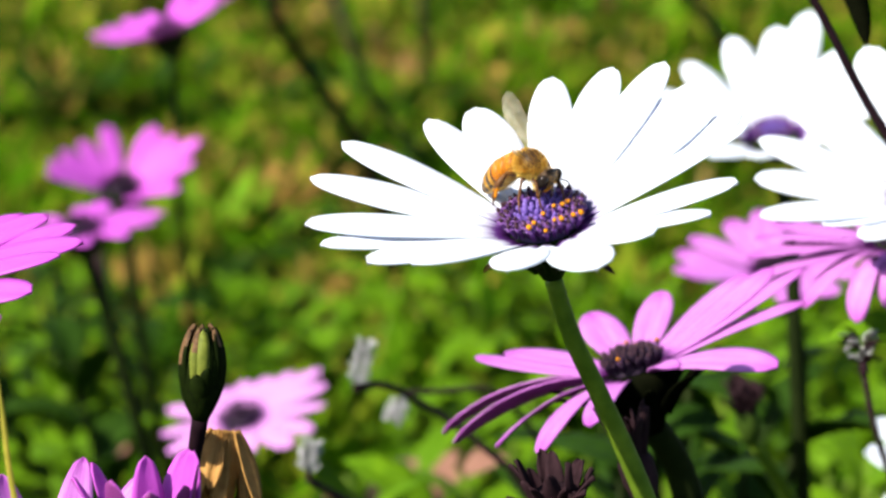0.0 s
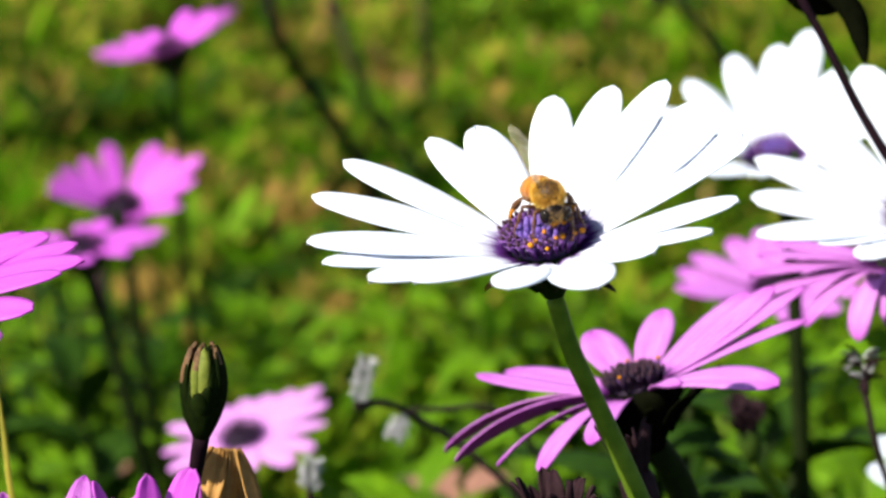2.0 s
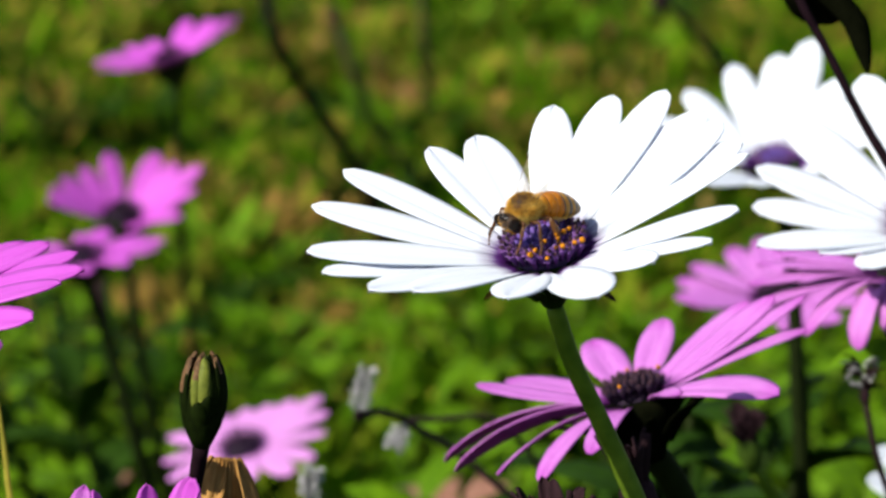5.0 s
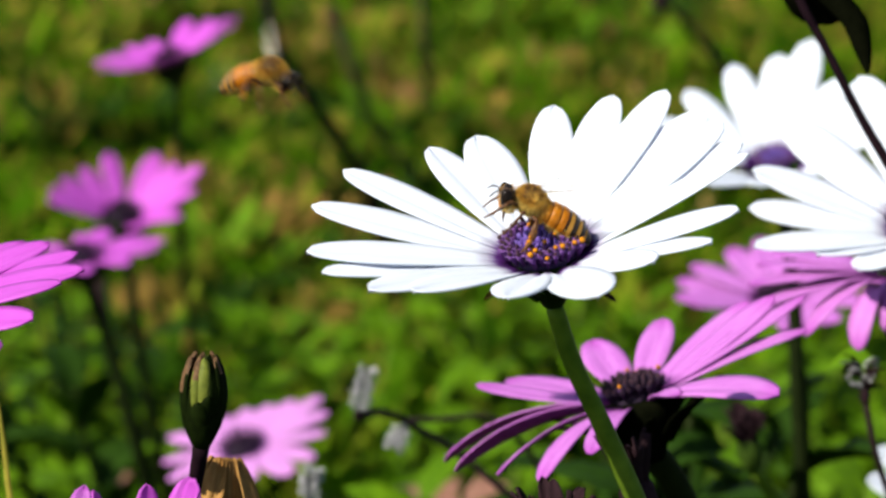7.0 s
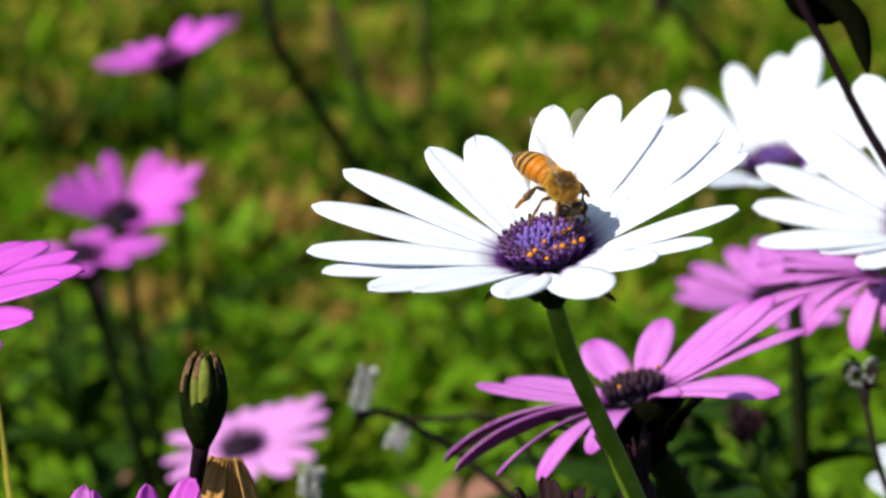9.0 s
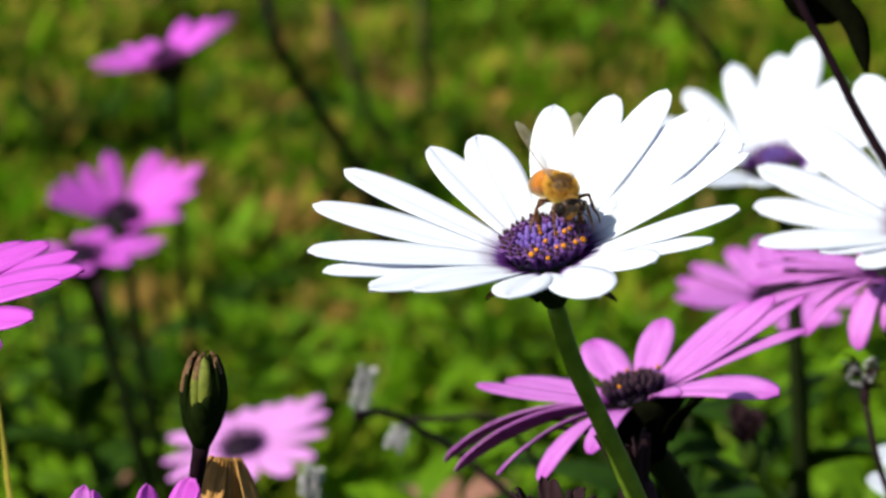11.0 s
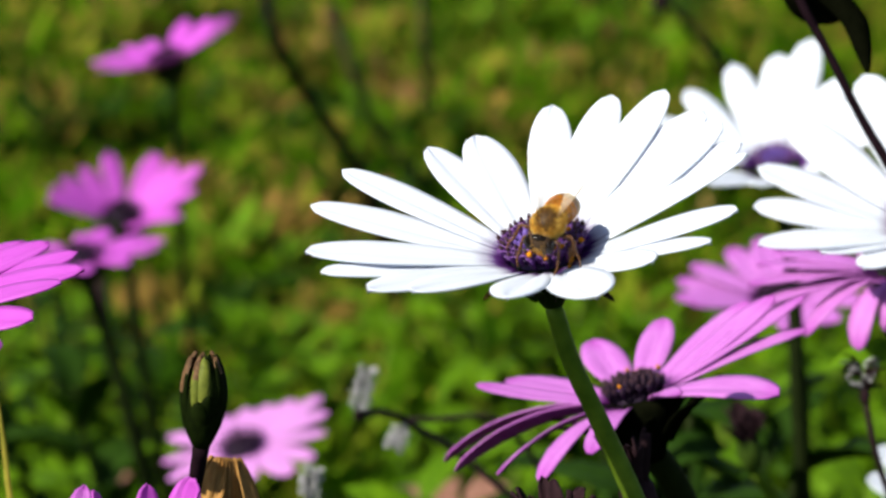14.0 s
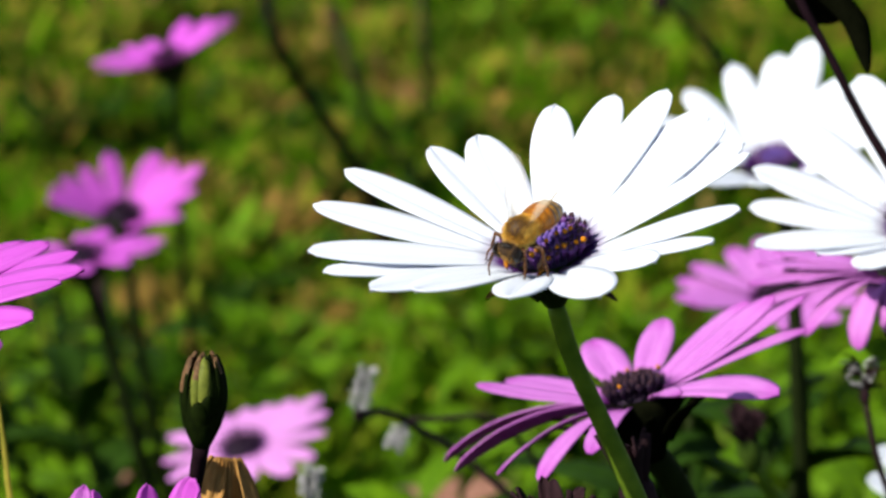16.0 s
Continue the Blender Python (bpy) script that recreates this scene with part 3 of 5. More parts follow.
PURPLE_PETALS = [
    (98.5, 21.4, 7.0, 14, 0), (70.6, 22.4, 5.8, 15, 0), (36.5, 24.2, 7.0, 16, 2), (26.0, 25.8, 6.2, 16, 0), (16.0, 28.2, 5.4, 14, 2), (6.5, 25.0, 5.0, 14, 16),
    (318.5, 22.2, 8.4, 14, 33), (152.6, 23.0, 5.0, 14, -5), (131.0, 24.2, 5.6, 15, 13), (155.5, 30.7, 5.2, 14, 45, 16), (175.3, 26.6, 5.0, 14, 45, 40), (203.5, 22.7, 5.2, 14, 40, 20),
    (224.9, 22.7, 4.8, 14, 45, 10), (245.8, 19.7, 4.6, 14, 30), (300.0, 8.0, 3.6, 40, 60)]
# calyx and bracts in near-black leaf skin: their shade is put into the colour
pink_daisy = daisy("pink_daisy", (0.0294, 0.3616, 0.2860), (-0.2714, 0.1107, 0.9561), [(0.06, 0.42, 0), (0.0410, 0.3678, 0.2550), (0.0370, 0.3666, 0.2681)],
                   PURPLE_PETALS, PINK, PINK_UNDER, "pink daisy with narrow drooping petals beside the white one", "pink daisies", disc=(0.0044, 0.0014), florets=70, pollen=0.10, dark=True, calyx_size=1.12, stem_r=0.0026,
                   root=0.004, calyx_mat=DARK_LEAF_CALYX, stem_mat=STEM_DARK, spin=(0.9613, 0.0806, 0.2636))

far_white = daisy("white_daisy", (0.0688, 0.5024, 0.2846), (-0.1801, -0.2305, 0.9563), [(0.10, 0.53, 0), (0.0748, 0.4978, 0.2355), (0.0722, 0.5024, 0.2677)],
                  [(126, 23, 7.6, 32, 5), (98, 25, 8, 32, 5), (76, 25.4, 8, 32, 5), (62, 29, 8, 33, 5), (37, 20.5, 7.6, 32, 5), (233, 25, 7.6, 30, 5), (15, 22, 7.6, 30, 5), (350, 23, 7.6, 30, 5),
                   (325, 24, 7.6, 30, 5), (300, 23, 7.6, 30, 5), (275, 24, 7.6, 30, 5), (254, 24, 7.6, 30, 5), (210, 23, 7.6, 30, 5), (150, 23, 7.6, 30, 5)],
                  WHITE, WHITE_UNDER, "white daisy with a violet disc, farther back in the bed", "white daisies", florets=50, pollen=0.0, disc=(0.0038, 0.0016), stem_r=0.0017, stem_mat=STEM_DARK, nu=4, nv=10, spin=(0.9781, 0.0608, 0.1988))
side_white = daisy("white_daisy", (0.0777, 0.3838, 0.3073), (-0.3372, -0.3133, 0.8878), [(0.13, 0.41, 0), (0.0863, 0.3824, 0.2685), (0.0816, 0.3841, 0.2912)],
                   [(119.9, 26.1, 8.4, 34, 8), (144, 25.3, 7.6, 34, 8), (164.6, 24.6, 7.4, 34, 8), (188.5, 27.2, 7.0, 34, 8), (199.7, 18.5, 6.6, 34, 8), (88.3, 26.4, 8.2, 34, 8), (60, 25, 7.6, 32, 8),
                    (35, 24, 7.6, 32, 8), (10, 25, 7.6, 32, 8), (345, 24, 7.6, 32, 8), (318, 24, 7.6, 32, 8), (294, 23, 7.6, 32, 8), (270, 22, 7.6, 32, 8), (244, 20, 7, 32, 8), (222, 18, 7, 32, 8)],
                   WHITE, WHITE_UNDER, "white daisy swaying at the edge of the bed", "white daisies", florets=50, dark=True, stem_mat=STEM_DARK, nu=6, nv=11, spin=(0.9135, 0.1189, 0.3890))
low_white = daisy("white_daisy", (0.1072, 0.4631, 0.2245), (0.0560, -0.5454, 0.8363), [(0.113, 0.52, 0), (0.1053, 0.4690, 0.2096)], ring(14, 20, 7, 18, 5, 13), WHITE, WHITE_UNDER,
                  "small white daisy low in the bed", "white daisies", florets=40, dark=True, stem_mat=STEM_DARK, nu=4, nv=8)
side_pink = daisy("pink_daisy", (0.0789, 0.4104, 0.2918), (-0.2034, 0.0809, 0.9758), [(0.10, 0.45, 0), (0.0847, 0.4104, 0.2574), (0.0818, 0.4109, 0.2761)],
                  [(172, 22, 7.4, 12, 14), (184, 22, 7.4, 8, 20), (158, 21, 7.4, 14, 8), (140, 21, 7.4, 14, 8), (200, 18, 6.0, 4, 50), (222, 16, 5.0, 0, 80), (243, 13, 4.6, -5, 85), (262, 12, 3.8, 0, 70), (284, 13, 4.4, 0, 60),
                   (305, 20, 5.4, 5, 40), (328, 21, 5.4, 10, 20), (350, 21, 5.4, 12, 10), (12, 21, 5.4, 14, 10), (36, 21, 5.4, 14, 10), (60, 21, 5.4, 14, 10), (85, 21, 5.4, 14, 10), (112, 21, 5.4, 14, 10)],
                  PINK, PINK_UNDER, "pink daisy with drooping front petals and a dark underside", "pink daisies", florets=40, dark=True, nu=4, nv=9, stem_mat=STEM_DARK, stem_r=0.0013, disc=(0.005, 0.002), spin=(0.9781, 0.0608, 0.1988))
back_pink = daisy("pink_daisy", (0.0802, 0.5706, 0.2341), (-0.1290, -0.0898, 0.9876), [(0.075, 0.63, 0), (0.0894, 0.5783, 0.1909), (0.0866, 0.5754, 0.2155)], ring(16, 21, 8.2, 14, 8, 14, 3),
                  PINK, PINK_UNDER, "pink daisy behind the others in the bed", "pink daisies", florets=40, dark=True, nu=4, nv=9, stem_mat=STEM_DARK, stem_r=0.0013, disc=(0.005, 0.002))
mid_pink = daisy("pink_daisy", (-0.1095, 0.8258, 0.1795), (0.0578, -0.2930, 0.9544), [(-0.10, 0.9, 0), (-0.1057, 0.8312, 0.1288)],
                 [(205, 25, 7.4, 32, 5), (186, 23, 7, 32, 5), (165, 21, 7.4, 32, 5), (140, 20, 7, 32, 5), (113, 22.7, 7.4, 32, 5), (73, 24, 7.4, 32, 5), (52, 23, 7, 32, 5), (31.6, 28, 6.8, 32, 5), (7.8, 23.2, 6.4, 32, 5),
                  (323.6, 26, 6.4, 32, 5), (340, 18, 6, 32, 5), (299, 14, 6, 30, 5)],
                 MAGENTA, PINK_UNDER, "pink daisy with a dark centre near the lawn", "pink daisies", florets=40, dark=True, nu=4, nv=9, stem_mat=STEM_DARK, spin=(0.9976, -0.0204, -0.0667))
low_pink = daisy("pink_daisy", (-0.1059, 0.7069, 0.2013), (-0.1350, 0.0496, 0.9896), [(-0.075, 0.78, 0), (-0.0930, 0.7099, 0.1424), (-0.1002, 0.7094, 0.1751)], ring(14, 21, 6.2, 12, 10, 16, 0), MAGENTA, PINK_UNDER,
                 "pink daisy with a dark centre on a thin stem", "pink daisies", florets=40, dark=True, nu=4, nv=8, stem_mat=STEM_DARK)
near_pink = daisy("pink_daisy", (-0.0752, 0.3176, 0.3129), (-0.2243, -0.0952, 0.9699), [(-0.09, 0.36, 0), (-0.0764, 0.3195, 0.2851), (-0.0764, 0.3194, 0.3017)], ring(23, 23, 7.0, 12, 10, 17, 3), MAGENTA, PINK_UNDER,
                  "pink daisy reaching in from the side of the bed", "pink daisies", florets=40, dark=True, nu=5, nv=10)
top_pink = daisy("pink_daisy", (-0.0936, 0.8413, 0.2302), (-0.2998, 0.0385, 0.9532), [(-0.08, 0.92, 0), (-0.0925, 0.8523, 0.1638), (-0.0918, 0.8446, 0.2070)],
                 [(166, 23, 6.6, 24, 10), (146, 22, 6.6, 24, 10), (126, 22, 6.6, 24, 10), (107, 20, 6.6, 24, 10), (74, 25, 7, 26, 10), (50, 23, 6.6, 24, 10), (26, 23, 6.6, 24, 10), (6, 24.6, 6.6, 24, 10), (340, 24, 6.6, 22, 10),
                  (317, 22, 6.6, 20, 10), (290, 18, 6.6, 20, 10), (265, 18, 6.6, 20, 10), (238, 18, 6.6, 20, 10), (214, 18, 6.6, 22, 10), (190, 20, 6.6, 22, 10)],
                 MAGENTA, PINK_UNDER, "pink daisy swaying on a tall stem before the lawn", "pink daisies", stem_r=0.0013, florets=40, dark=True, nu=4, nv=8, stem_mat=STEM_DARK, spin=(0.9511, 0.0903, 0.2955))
pale_pink = daisy("pink_daisy", (-0.0557, 0.6533, 0.1628), (-0.2364, -0.1310, 0.9628), [(-0.05, 0.74, 0), (-0.0541, 0.6644, 0.1307)],
                  [(33, 24, 6.4, 9, 10), (50, 20, 6, 9, 10), (66, 17, 6, 9, 10), (85, 17, 6, 9, 10), (104, 16, 6, 9, 10), (125, 19, 6, 9, 10), (143, 22, 6, 9, 10), (165, 20, 6, 5, 14), (12, 21, 6, 9, 10), (345, 20, 6, 9, 10),
                   (325, 19, 6, 5, 20), (300, 21, 7, 6, 10), (273, 16, 7, 6, 10), (250, 15, 6.4, 5, 20), (215, 16, 6, 5, 20), (190, 18, 6, 5, 20)],
                  PALE, PINK_UNDER, "pale pink daisy low in the bed", "pink daisies", florets=40, dark=True, nu=4, nv=8, spin=(0.9659, 0.0757, 0.2475))
front_pink = daisy("pink_daisy", (-0.0485, 0.2816, 0.2809), (0.0647, -0.0878, 0.9940), [(-0.047, 0.33, 0), (-0.0482, 0.2879, 0.2673)], ring(10, 20, 6.2, 54, 8, 20, 20), PINK, PINK_UNDER,
                   "half-open pink daisy at the front of the bed", "pink daisies", point=0.3, florets=40, dark=True, nu=5, nv=10)
closed_pink = daisy("pink_daisy", (-0.0353, 0.2852, 0.2858), (-0.0492, -0.0527, 0.9974), [(-0.032, 0.33, 0), (-0.0352, 0.2890, 0.2708)], ring(9, 17, 5.6, 80, 6, 21, 0), MAGENTA, PINK_UNDER,
                    "closing pink daisy with upright petals", "pink daisies", point=0.3, florets=30, dark=True, nu=5, nv=10, disc=(0.0045, 0.002), root=0.003)


# ---- buds, withered heads, dry seed heads ----
def seed_head(name, at, axis, via, label, body_mat, petal_material, count, length, width, rise, curl, size=1.0, stem_mat=None, category="seed head", part_name="dry_petal", stem_r=0.0013, fine=(4, 7), tall=0.0, flat=1.0, second=None):
    base = Vector(via[0])
    e = thing(name, base, label, category, "spent heads")
    hf = head_frame(axis)
    hm = Matrix.Translation(Vector(at) - base) @ hf.to_4x4()
    n = hf @ Vector((0, 0, 1))
    part("stem", tube(bmesh.new(), [p - base for p in curve_through([*via, Vector(at) - n * 0.004 * size], 5)], [stem_r * 1.2, stem_r], 8), stem_mat or STEM_DARK, e)
    part("calyx", lathe(bmesh.new(), [(r * size, z * size) for r, z in ((0.0012, -0.006), (0.0028, -0.0035), (0.0038, 0), (0.0036, 0.004 * flat), (0.0024, 0.0068 * flat))], 12, 0.07), body_mat, e, m=hm)
    r = random.Random(count)
    for i in range(count):
        bm = petal_bm(length * r.uniform(0.75, 1.15), width * r.uniform(0.7, 1.2), rise + r.uniform(-14, 14), curl + r.uniform(-25, 25), r.uniform(0.1, 0.5), r.uniform(-0.6, 0.6), 0.6, *fine)
        skin = second if second and i % 3 == 0 else petal_material
        part(part_name, bm, (skin, skin), e,
             m=hm @ Matrix.Rotation(2 * math.pi * (i + r.uniform(-0.3, 0.3)) / count, 4, "Z") @ Matrix.Translation((0.0022 * size, 0, 0.0035 * size + tall * r.random())))
    return e


def green_bud():
    base = Vector((-0.025, 0.34, 0))
    e = thing("flower_bud", base, "closed dark green flower bud with brown split tips", "bud")
    at = Vector((-0.0306, 0.2968, 0.3032))
    hm = Matrix.Translation(at - base) @ head_frame((0.0522, 0.2246, 0.9731)).to_4x4()
    pts = curve_through([base, (-0.0336, 0.2956, 0.2754), (-0.0321, 0.2973, 0.2945), at], 6)
    part("stem", tube(bmesh.new(), [p - base for p in pts], [0.0011, 0.0008, 0.0008, 0.0011], 10), DARK_TWIG, e)
    dark = plain_mat("sepal_dark_green", (0.0012, 0.0026, 0.0004), (0.007, 0.013, 0.0015), 150, 0.75, 0.02)
    brown = plain_mat("sepal_brown", (0.03, 0.016, 0.007), (0.17, 0.095, 0.045), 420, 0.65, 0.1)
    pale = plain_mat("sepal_pale_green", (0.035, 0.05, 0.004), (0.14, 0.16, 0.022), 200, 0.6, 0.1)
    part("body", lathe(bmesh.new(), [(r / 1000, z / 1000) for r, z in ((0.8, -0.6), (1.7, 1.0), (2.5, 2.8), (2.7, 4.4), (2.2, 6.4), (1.5, 8.4), (0.5, 9.4))], 16, 0.03), dark, e, m=hm)
    # azimuth, length and width in mm, distance of the root from the axis in mm, skin of the lower and of the upper part
    for az, length, width, root, low, top in (
            (235, 8.6, 2.8, 0.3, dark, dark), (262, 6.6, 2.8, 0.35, dark, dark), (290, 7.4, 2.8, 0.3, dark, dark), (316, 12.6, 2.6, 0.3, dark, dark), (342, 12.2, 2.4, 0.3, dark, brown),
            (208, 12.3, 2.4, 0.3, dark, brown), (180, 12.8, 2.3, 0.3, dark, brown), (150, 12, 2.4, 0.3, dark, brown), (120, 12.6, 2.4, 0.2, dark, brown), (90, 11.8, 2.4, 0.3, dark, brown),
            (60, 12.4, 2.4, 0.2, dark, brown), (30, 13.2, 1.8, 0.3, dark, brown), (5, 12.6, 2.2, 0.3, dark, dark), (272, 12.3, 1.9, 0.05, pale, pale), (246, 12.7, 1.3, 0.15, pale, brown), (226, 12.9, 1.4, 0.1, brown, brown),
            (296, 12.2, 1.9, 0.0, dark, dark)):
        bm = petal_bm(length / 1000, width / 1000, 48 + random.uniform(-2, 2), -76 * length / 12.4 + random.uniform(-5, 5), 0.25, random.uniform(-0.2, 0.2), 0.45 if length < 10 else 0.3, 4, 10)
        edge = random.uniform(0.007, 0.0085)
        for f in bm.faces:
            f.material_index = 1 if sum(v.co.z for v in f.verts) / len(f.verts) > edge + abs(f.verts[0].co.y) * 2.5 else 0
        part("sepal", bm, (low, top), e, m=hm @ Matrix.Rotation(radians(az), 4, "Z") @ Matrix.Translation((root / 1000, 0, 0)))


green_bud()
seed_head("withered_flower", (-0.0301, 0.3208, 0.2894), (0.1040, 0.3891, 0.9153), [(-0.025, 0.38, 0), (-0.0320, 0.3402, 0.2673)], "withered flower with drooping orange-brown petals", WITHERED, WITHERED, 30, 0.0115, 0.0026, -64, 34, 0.60, flat=0.6)
seed_head("withered_flower", (0.0163, 0.3076, 0.2803), (-0.1677, 0.0306, 0.9854), [(0.02, 0.36, 0), (0.0173, 0.3093, 0.2687)], "shrivelled dark purple flower head", WITHERED_DARK, WITHERED_DARK, 18, 0.0085, 0.0024, 78, 30, 1.25)
seed_head("withered_flower", (0.0285, 0.3335, 0.2794), (-0.2714, 0.1107, 0.9561), [(0.04, 0.38, 0), (0.0309, 0.3344, 0.2655)], "closed dark purple flower head behind the stem", WITHERED_DARK, WITHERED_DARK, 12, 0.0085, 0.0024, 84, 12, 0.72)
seed_head("spent_bud", (0.0612, 0.4662, 0.2346), (-0.1954, -0.0583, 0.9790), [(0.08, 0.54, 0), (0.0720, 0.4806, 0.2133)], "spent brown bud on a green calyx", BRACT, WITHERED_DARK, 18, 0.0085, 0.0028, 78, 20, 0.66, STEM)
seed_head("seed_head", (0.0723, 0.4037, 0.2699), (-0.1371, 0.1191, 0.9834), [(0.09, 0.46, 0), (0.0788, 0.4075, 0.2479), (0.0739, 0.4035, 0.2622)], "dry black and silver seed head", WITHERED_DARK, WITHERED_DARK, 60, 0.0030, 0.0007, 50, 60, 0.24, TWIG, stem_r=0.0005, part_name="bristle", fine=(2, 3), tall=0.0055, second=FLUFF)
seed_head("seed_head", (-0.0173, 0.4685, 0.2423), (0.2746, 0.1966, 0.9412), [(0.02, 0.56, 0), (0.0142, 0.4823, 0.2189), (-0.0028, 0.4767, 0.2348), (-0.0131, 0.4715, 0.2417)], "dry seed head with silvery fluff on a thin stem", WITHERED_DARK, FLUFF, 130, 0.0023, 0.0003, 50, 20, 0.16, TWIG, stem_r=0.0007, part_name="bristle", fine=(2, 3), tall=0.0085)
seed_head("seed_head", (-0.0073, 0.4868, 0.2336), (-0.4924, -0.4154, -0.7648), [(0.03, 0.57, 0), (0.0177, 0.5040, 0.2216), (0.0091, 0.4965, 0.2312), (-0.0005, 0.4907, 0.2329)], "drooping dry seed head with silvery fluff", WITHERED_DARK, FLUFF, 100, 0.0023, 0.0003, 45, 20, 0.16, TWIG, stem_r=0.0006, part_name="bristle", fine=(2, 3), tall=0.005)
seed_head("seed_head", (-0.0255, 0.4448, 0.2331), (0.0858, 0.1208, 0.9890), [(0.0, 0.54, 0), (-0.0151, 0.4611, 0.2180)], "small dry seed head with silvery fluff", WITHERED_DARK, FLUFF, 100, 0.0023, 0.0003, 48, 20, 0.16, TWIG, stem_r=0.0007, part_name="bristle", fine=(2, 3), tall=0.006)




def strip_leaf(points, base, width):
    """A folded leaf along a line of points."""
    bm = bmesh.new()
    pts, rows = curve_through(points, 5), []
    for i, p in enumerate(pts):
        w = width * 0.5 * (math.sin(math.pi * (0.1 + 0.9 * i / (len(pts) - 1))) ** 0.7 + 0.04)
        way = (pts[min(i + 1, len(pts) - 1)] - pts[max(i - 1, 0)]).normalized()
        side = way.cross(Vector((0, 0.9, -0.4))).normalized()
        nrm = side.cross(way)
        rows.append([bm.verts.new(p - base + side * u * w + nrm * abs(u) * w * 0.35 - nrm * k) for k in (0, 0.0003) for u in (-1, 0, 1)])
    for a, b in zip(rows, rows[1:]):
        for i, k in ((0, 1), (1, 2), (2, 5), (5, 4), (4, 3), (3, 0)):
            bm.faces.new((a[i], a[k], b[k], b[i]))
    return bm


def twig():
    base = Vector((0.125, 0.41, 0))
    e = thing("dry_twig", base, "dark purple-brown twig with hanging dark leaves", "twig")
    pts = curve_through([base, (0.0810, 0.3642, 0.2943), (0.0712, 0.3705, 0.3150), (0.0639, 0.3742, 0.3270), (0.0591, 0.3769, 0.3361), (0.0547, 0.3793, 0.3440), (0.0525, 0.3809, 0.3489)], 6)
    part("stem", tube(bmesh.new(), [p - base for p in pts], [0.0010, 0.0008, 0.00065, 0.0008], 8), DARK_TWIG, e)
    for line, width in (([(0.0538, 0.3804, 0.3473), (0.0592, 0.3786, 0.3448), (0.0629, 0.3764, 0.3412), (0.0639, 0.3743, 0.3376), (0.0646, 0.3731, 0.3337)], 0.0036), ([(0.0530, 0.3813, 0.3471), (0.0558, 0.3815, 0.3442), (0.0586, 0.3819, 0.3422), (0.0619, 0.3824, 0.3403)], 0.0062),
                        ([(0.0535, 0.3819, 0.3487), (0.0578, 0.3809, 0.3457), (0.0613, 0.3801, 0.3431), (0.0635, 0.3794, 0.3408)], 0.0045)):
        part("leaf", strip_leaf(line, base, width), DARK_LEAF_CALYX, e)
    return e


dry_twig = twig()


# ---- leaves of the bed ----
def leafy_shoot(height, count, seed, label="leafy green daisy shoot", material=None):
    r = random.Random(seed)
    e = thing("leafy_shoot", (0, 0, 0), label, "plant", "daisy shoots")
    pts = curve_through([(0, 0, 0), (r.uniform(-0.01, 0.01), r.uniform(-0.01, 0.01), height * 0.5), (r.uniform(-0.02, 0.02), r.uniform(-0.02, 0.02), height)], 6)
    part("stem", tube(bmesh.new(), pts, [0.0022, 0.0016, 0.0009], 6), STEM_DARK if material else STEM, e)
    for i in range(count):
        s = (i + 1) / count
        at = pts[min(len(pts) - 1, int(s * (len(pts) - 1)))]
        bm = leaf_bm(r.uniform(0.03, 0.055) * (1.1 - 0.4 * s), r.uniform(0.009, 0.016), r.uniform(20, 80), 0.12, r.uniform(0.1, 0.5), r.uniform(20, 65))
        part("leaf", bm, material or LEAF, e, m=Matrix.Translation(at) @ Matrix.Rotation(i * 2.4 + r.uniform(-0.4, 0.4), 4, "Z"))
    return e


SHOOTS = [leafy_shoot(0.10, 9, 31), leafy_shoot(0.13, 11, 32), leafy_shoot(0.16, 12, 33), leafy_shoot(0.07, 8, 34)]


def plant_bed():
    r = random.Random(7)
    spots = [(r.uniform(-0.2, 0.2), r.uniform(0.58, 1.08)) for _ in range(170)]
    spots = [(x, y) for x, y in spots if abs(x) < 0.24 * y and not (0.078 < x / y < 0.122 and y < 0.82) and (x > -0.03 or (y > 0.8 and r.random() < 0.25))]
    spots += [(0.092, 0.66), (0.102, 0.68), (0.10, 0.66), (0.11, 0.70), (0.098, 0.645), (0.095, 0.68), (0.106, 0.665), (0.118, 0.74), (0.09, 0.70), (0.02, 0.66), (0.03, 0.69), (0.010, 0.71), (0.016, 0.64), (0.035, 0.66)]
    first = list(SHOOTS)
    for i, (x, y) in enumerate(spots):
        reach = 0.40 - 0.345 * y
        fits = [s for s, h in zip(SHOOTS, (0.10, 0.13, 0.16, 0.07)) if h < reach] or [SHOOTS[3]]
        s = r.choice(fits)
        m = Matrix.Translation((x, y, -0.005)) @ pose(0, 0, 0, r.uniform(-12, 12), r.uniform(-12, 12), r.uniform(0, 360))
        if s in first:
            first.remove(s)
            s.matrix_basis = m
        else:
            copy_thing(s, m)
    for s in first:
        s.matrix_basis = Matrix.Translation((r.uniform(0.1, 0.2), 0.9, -0.005))


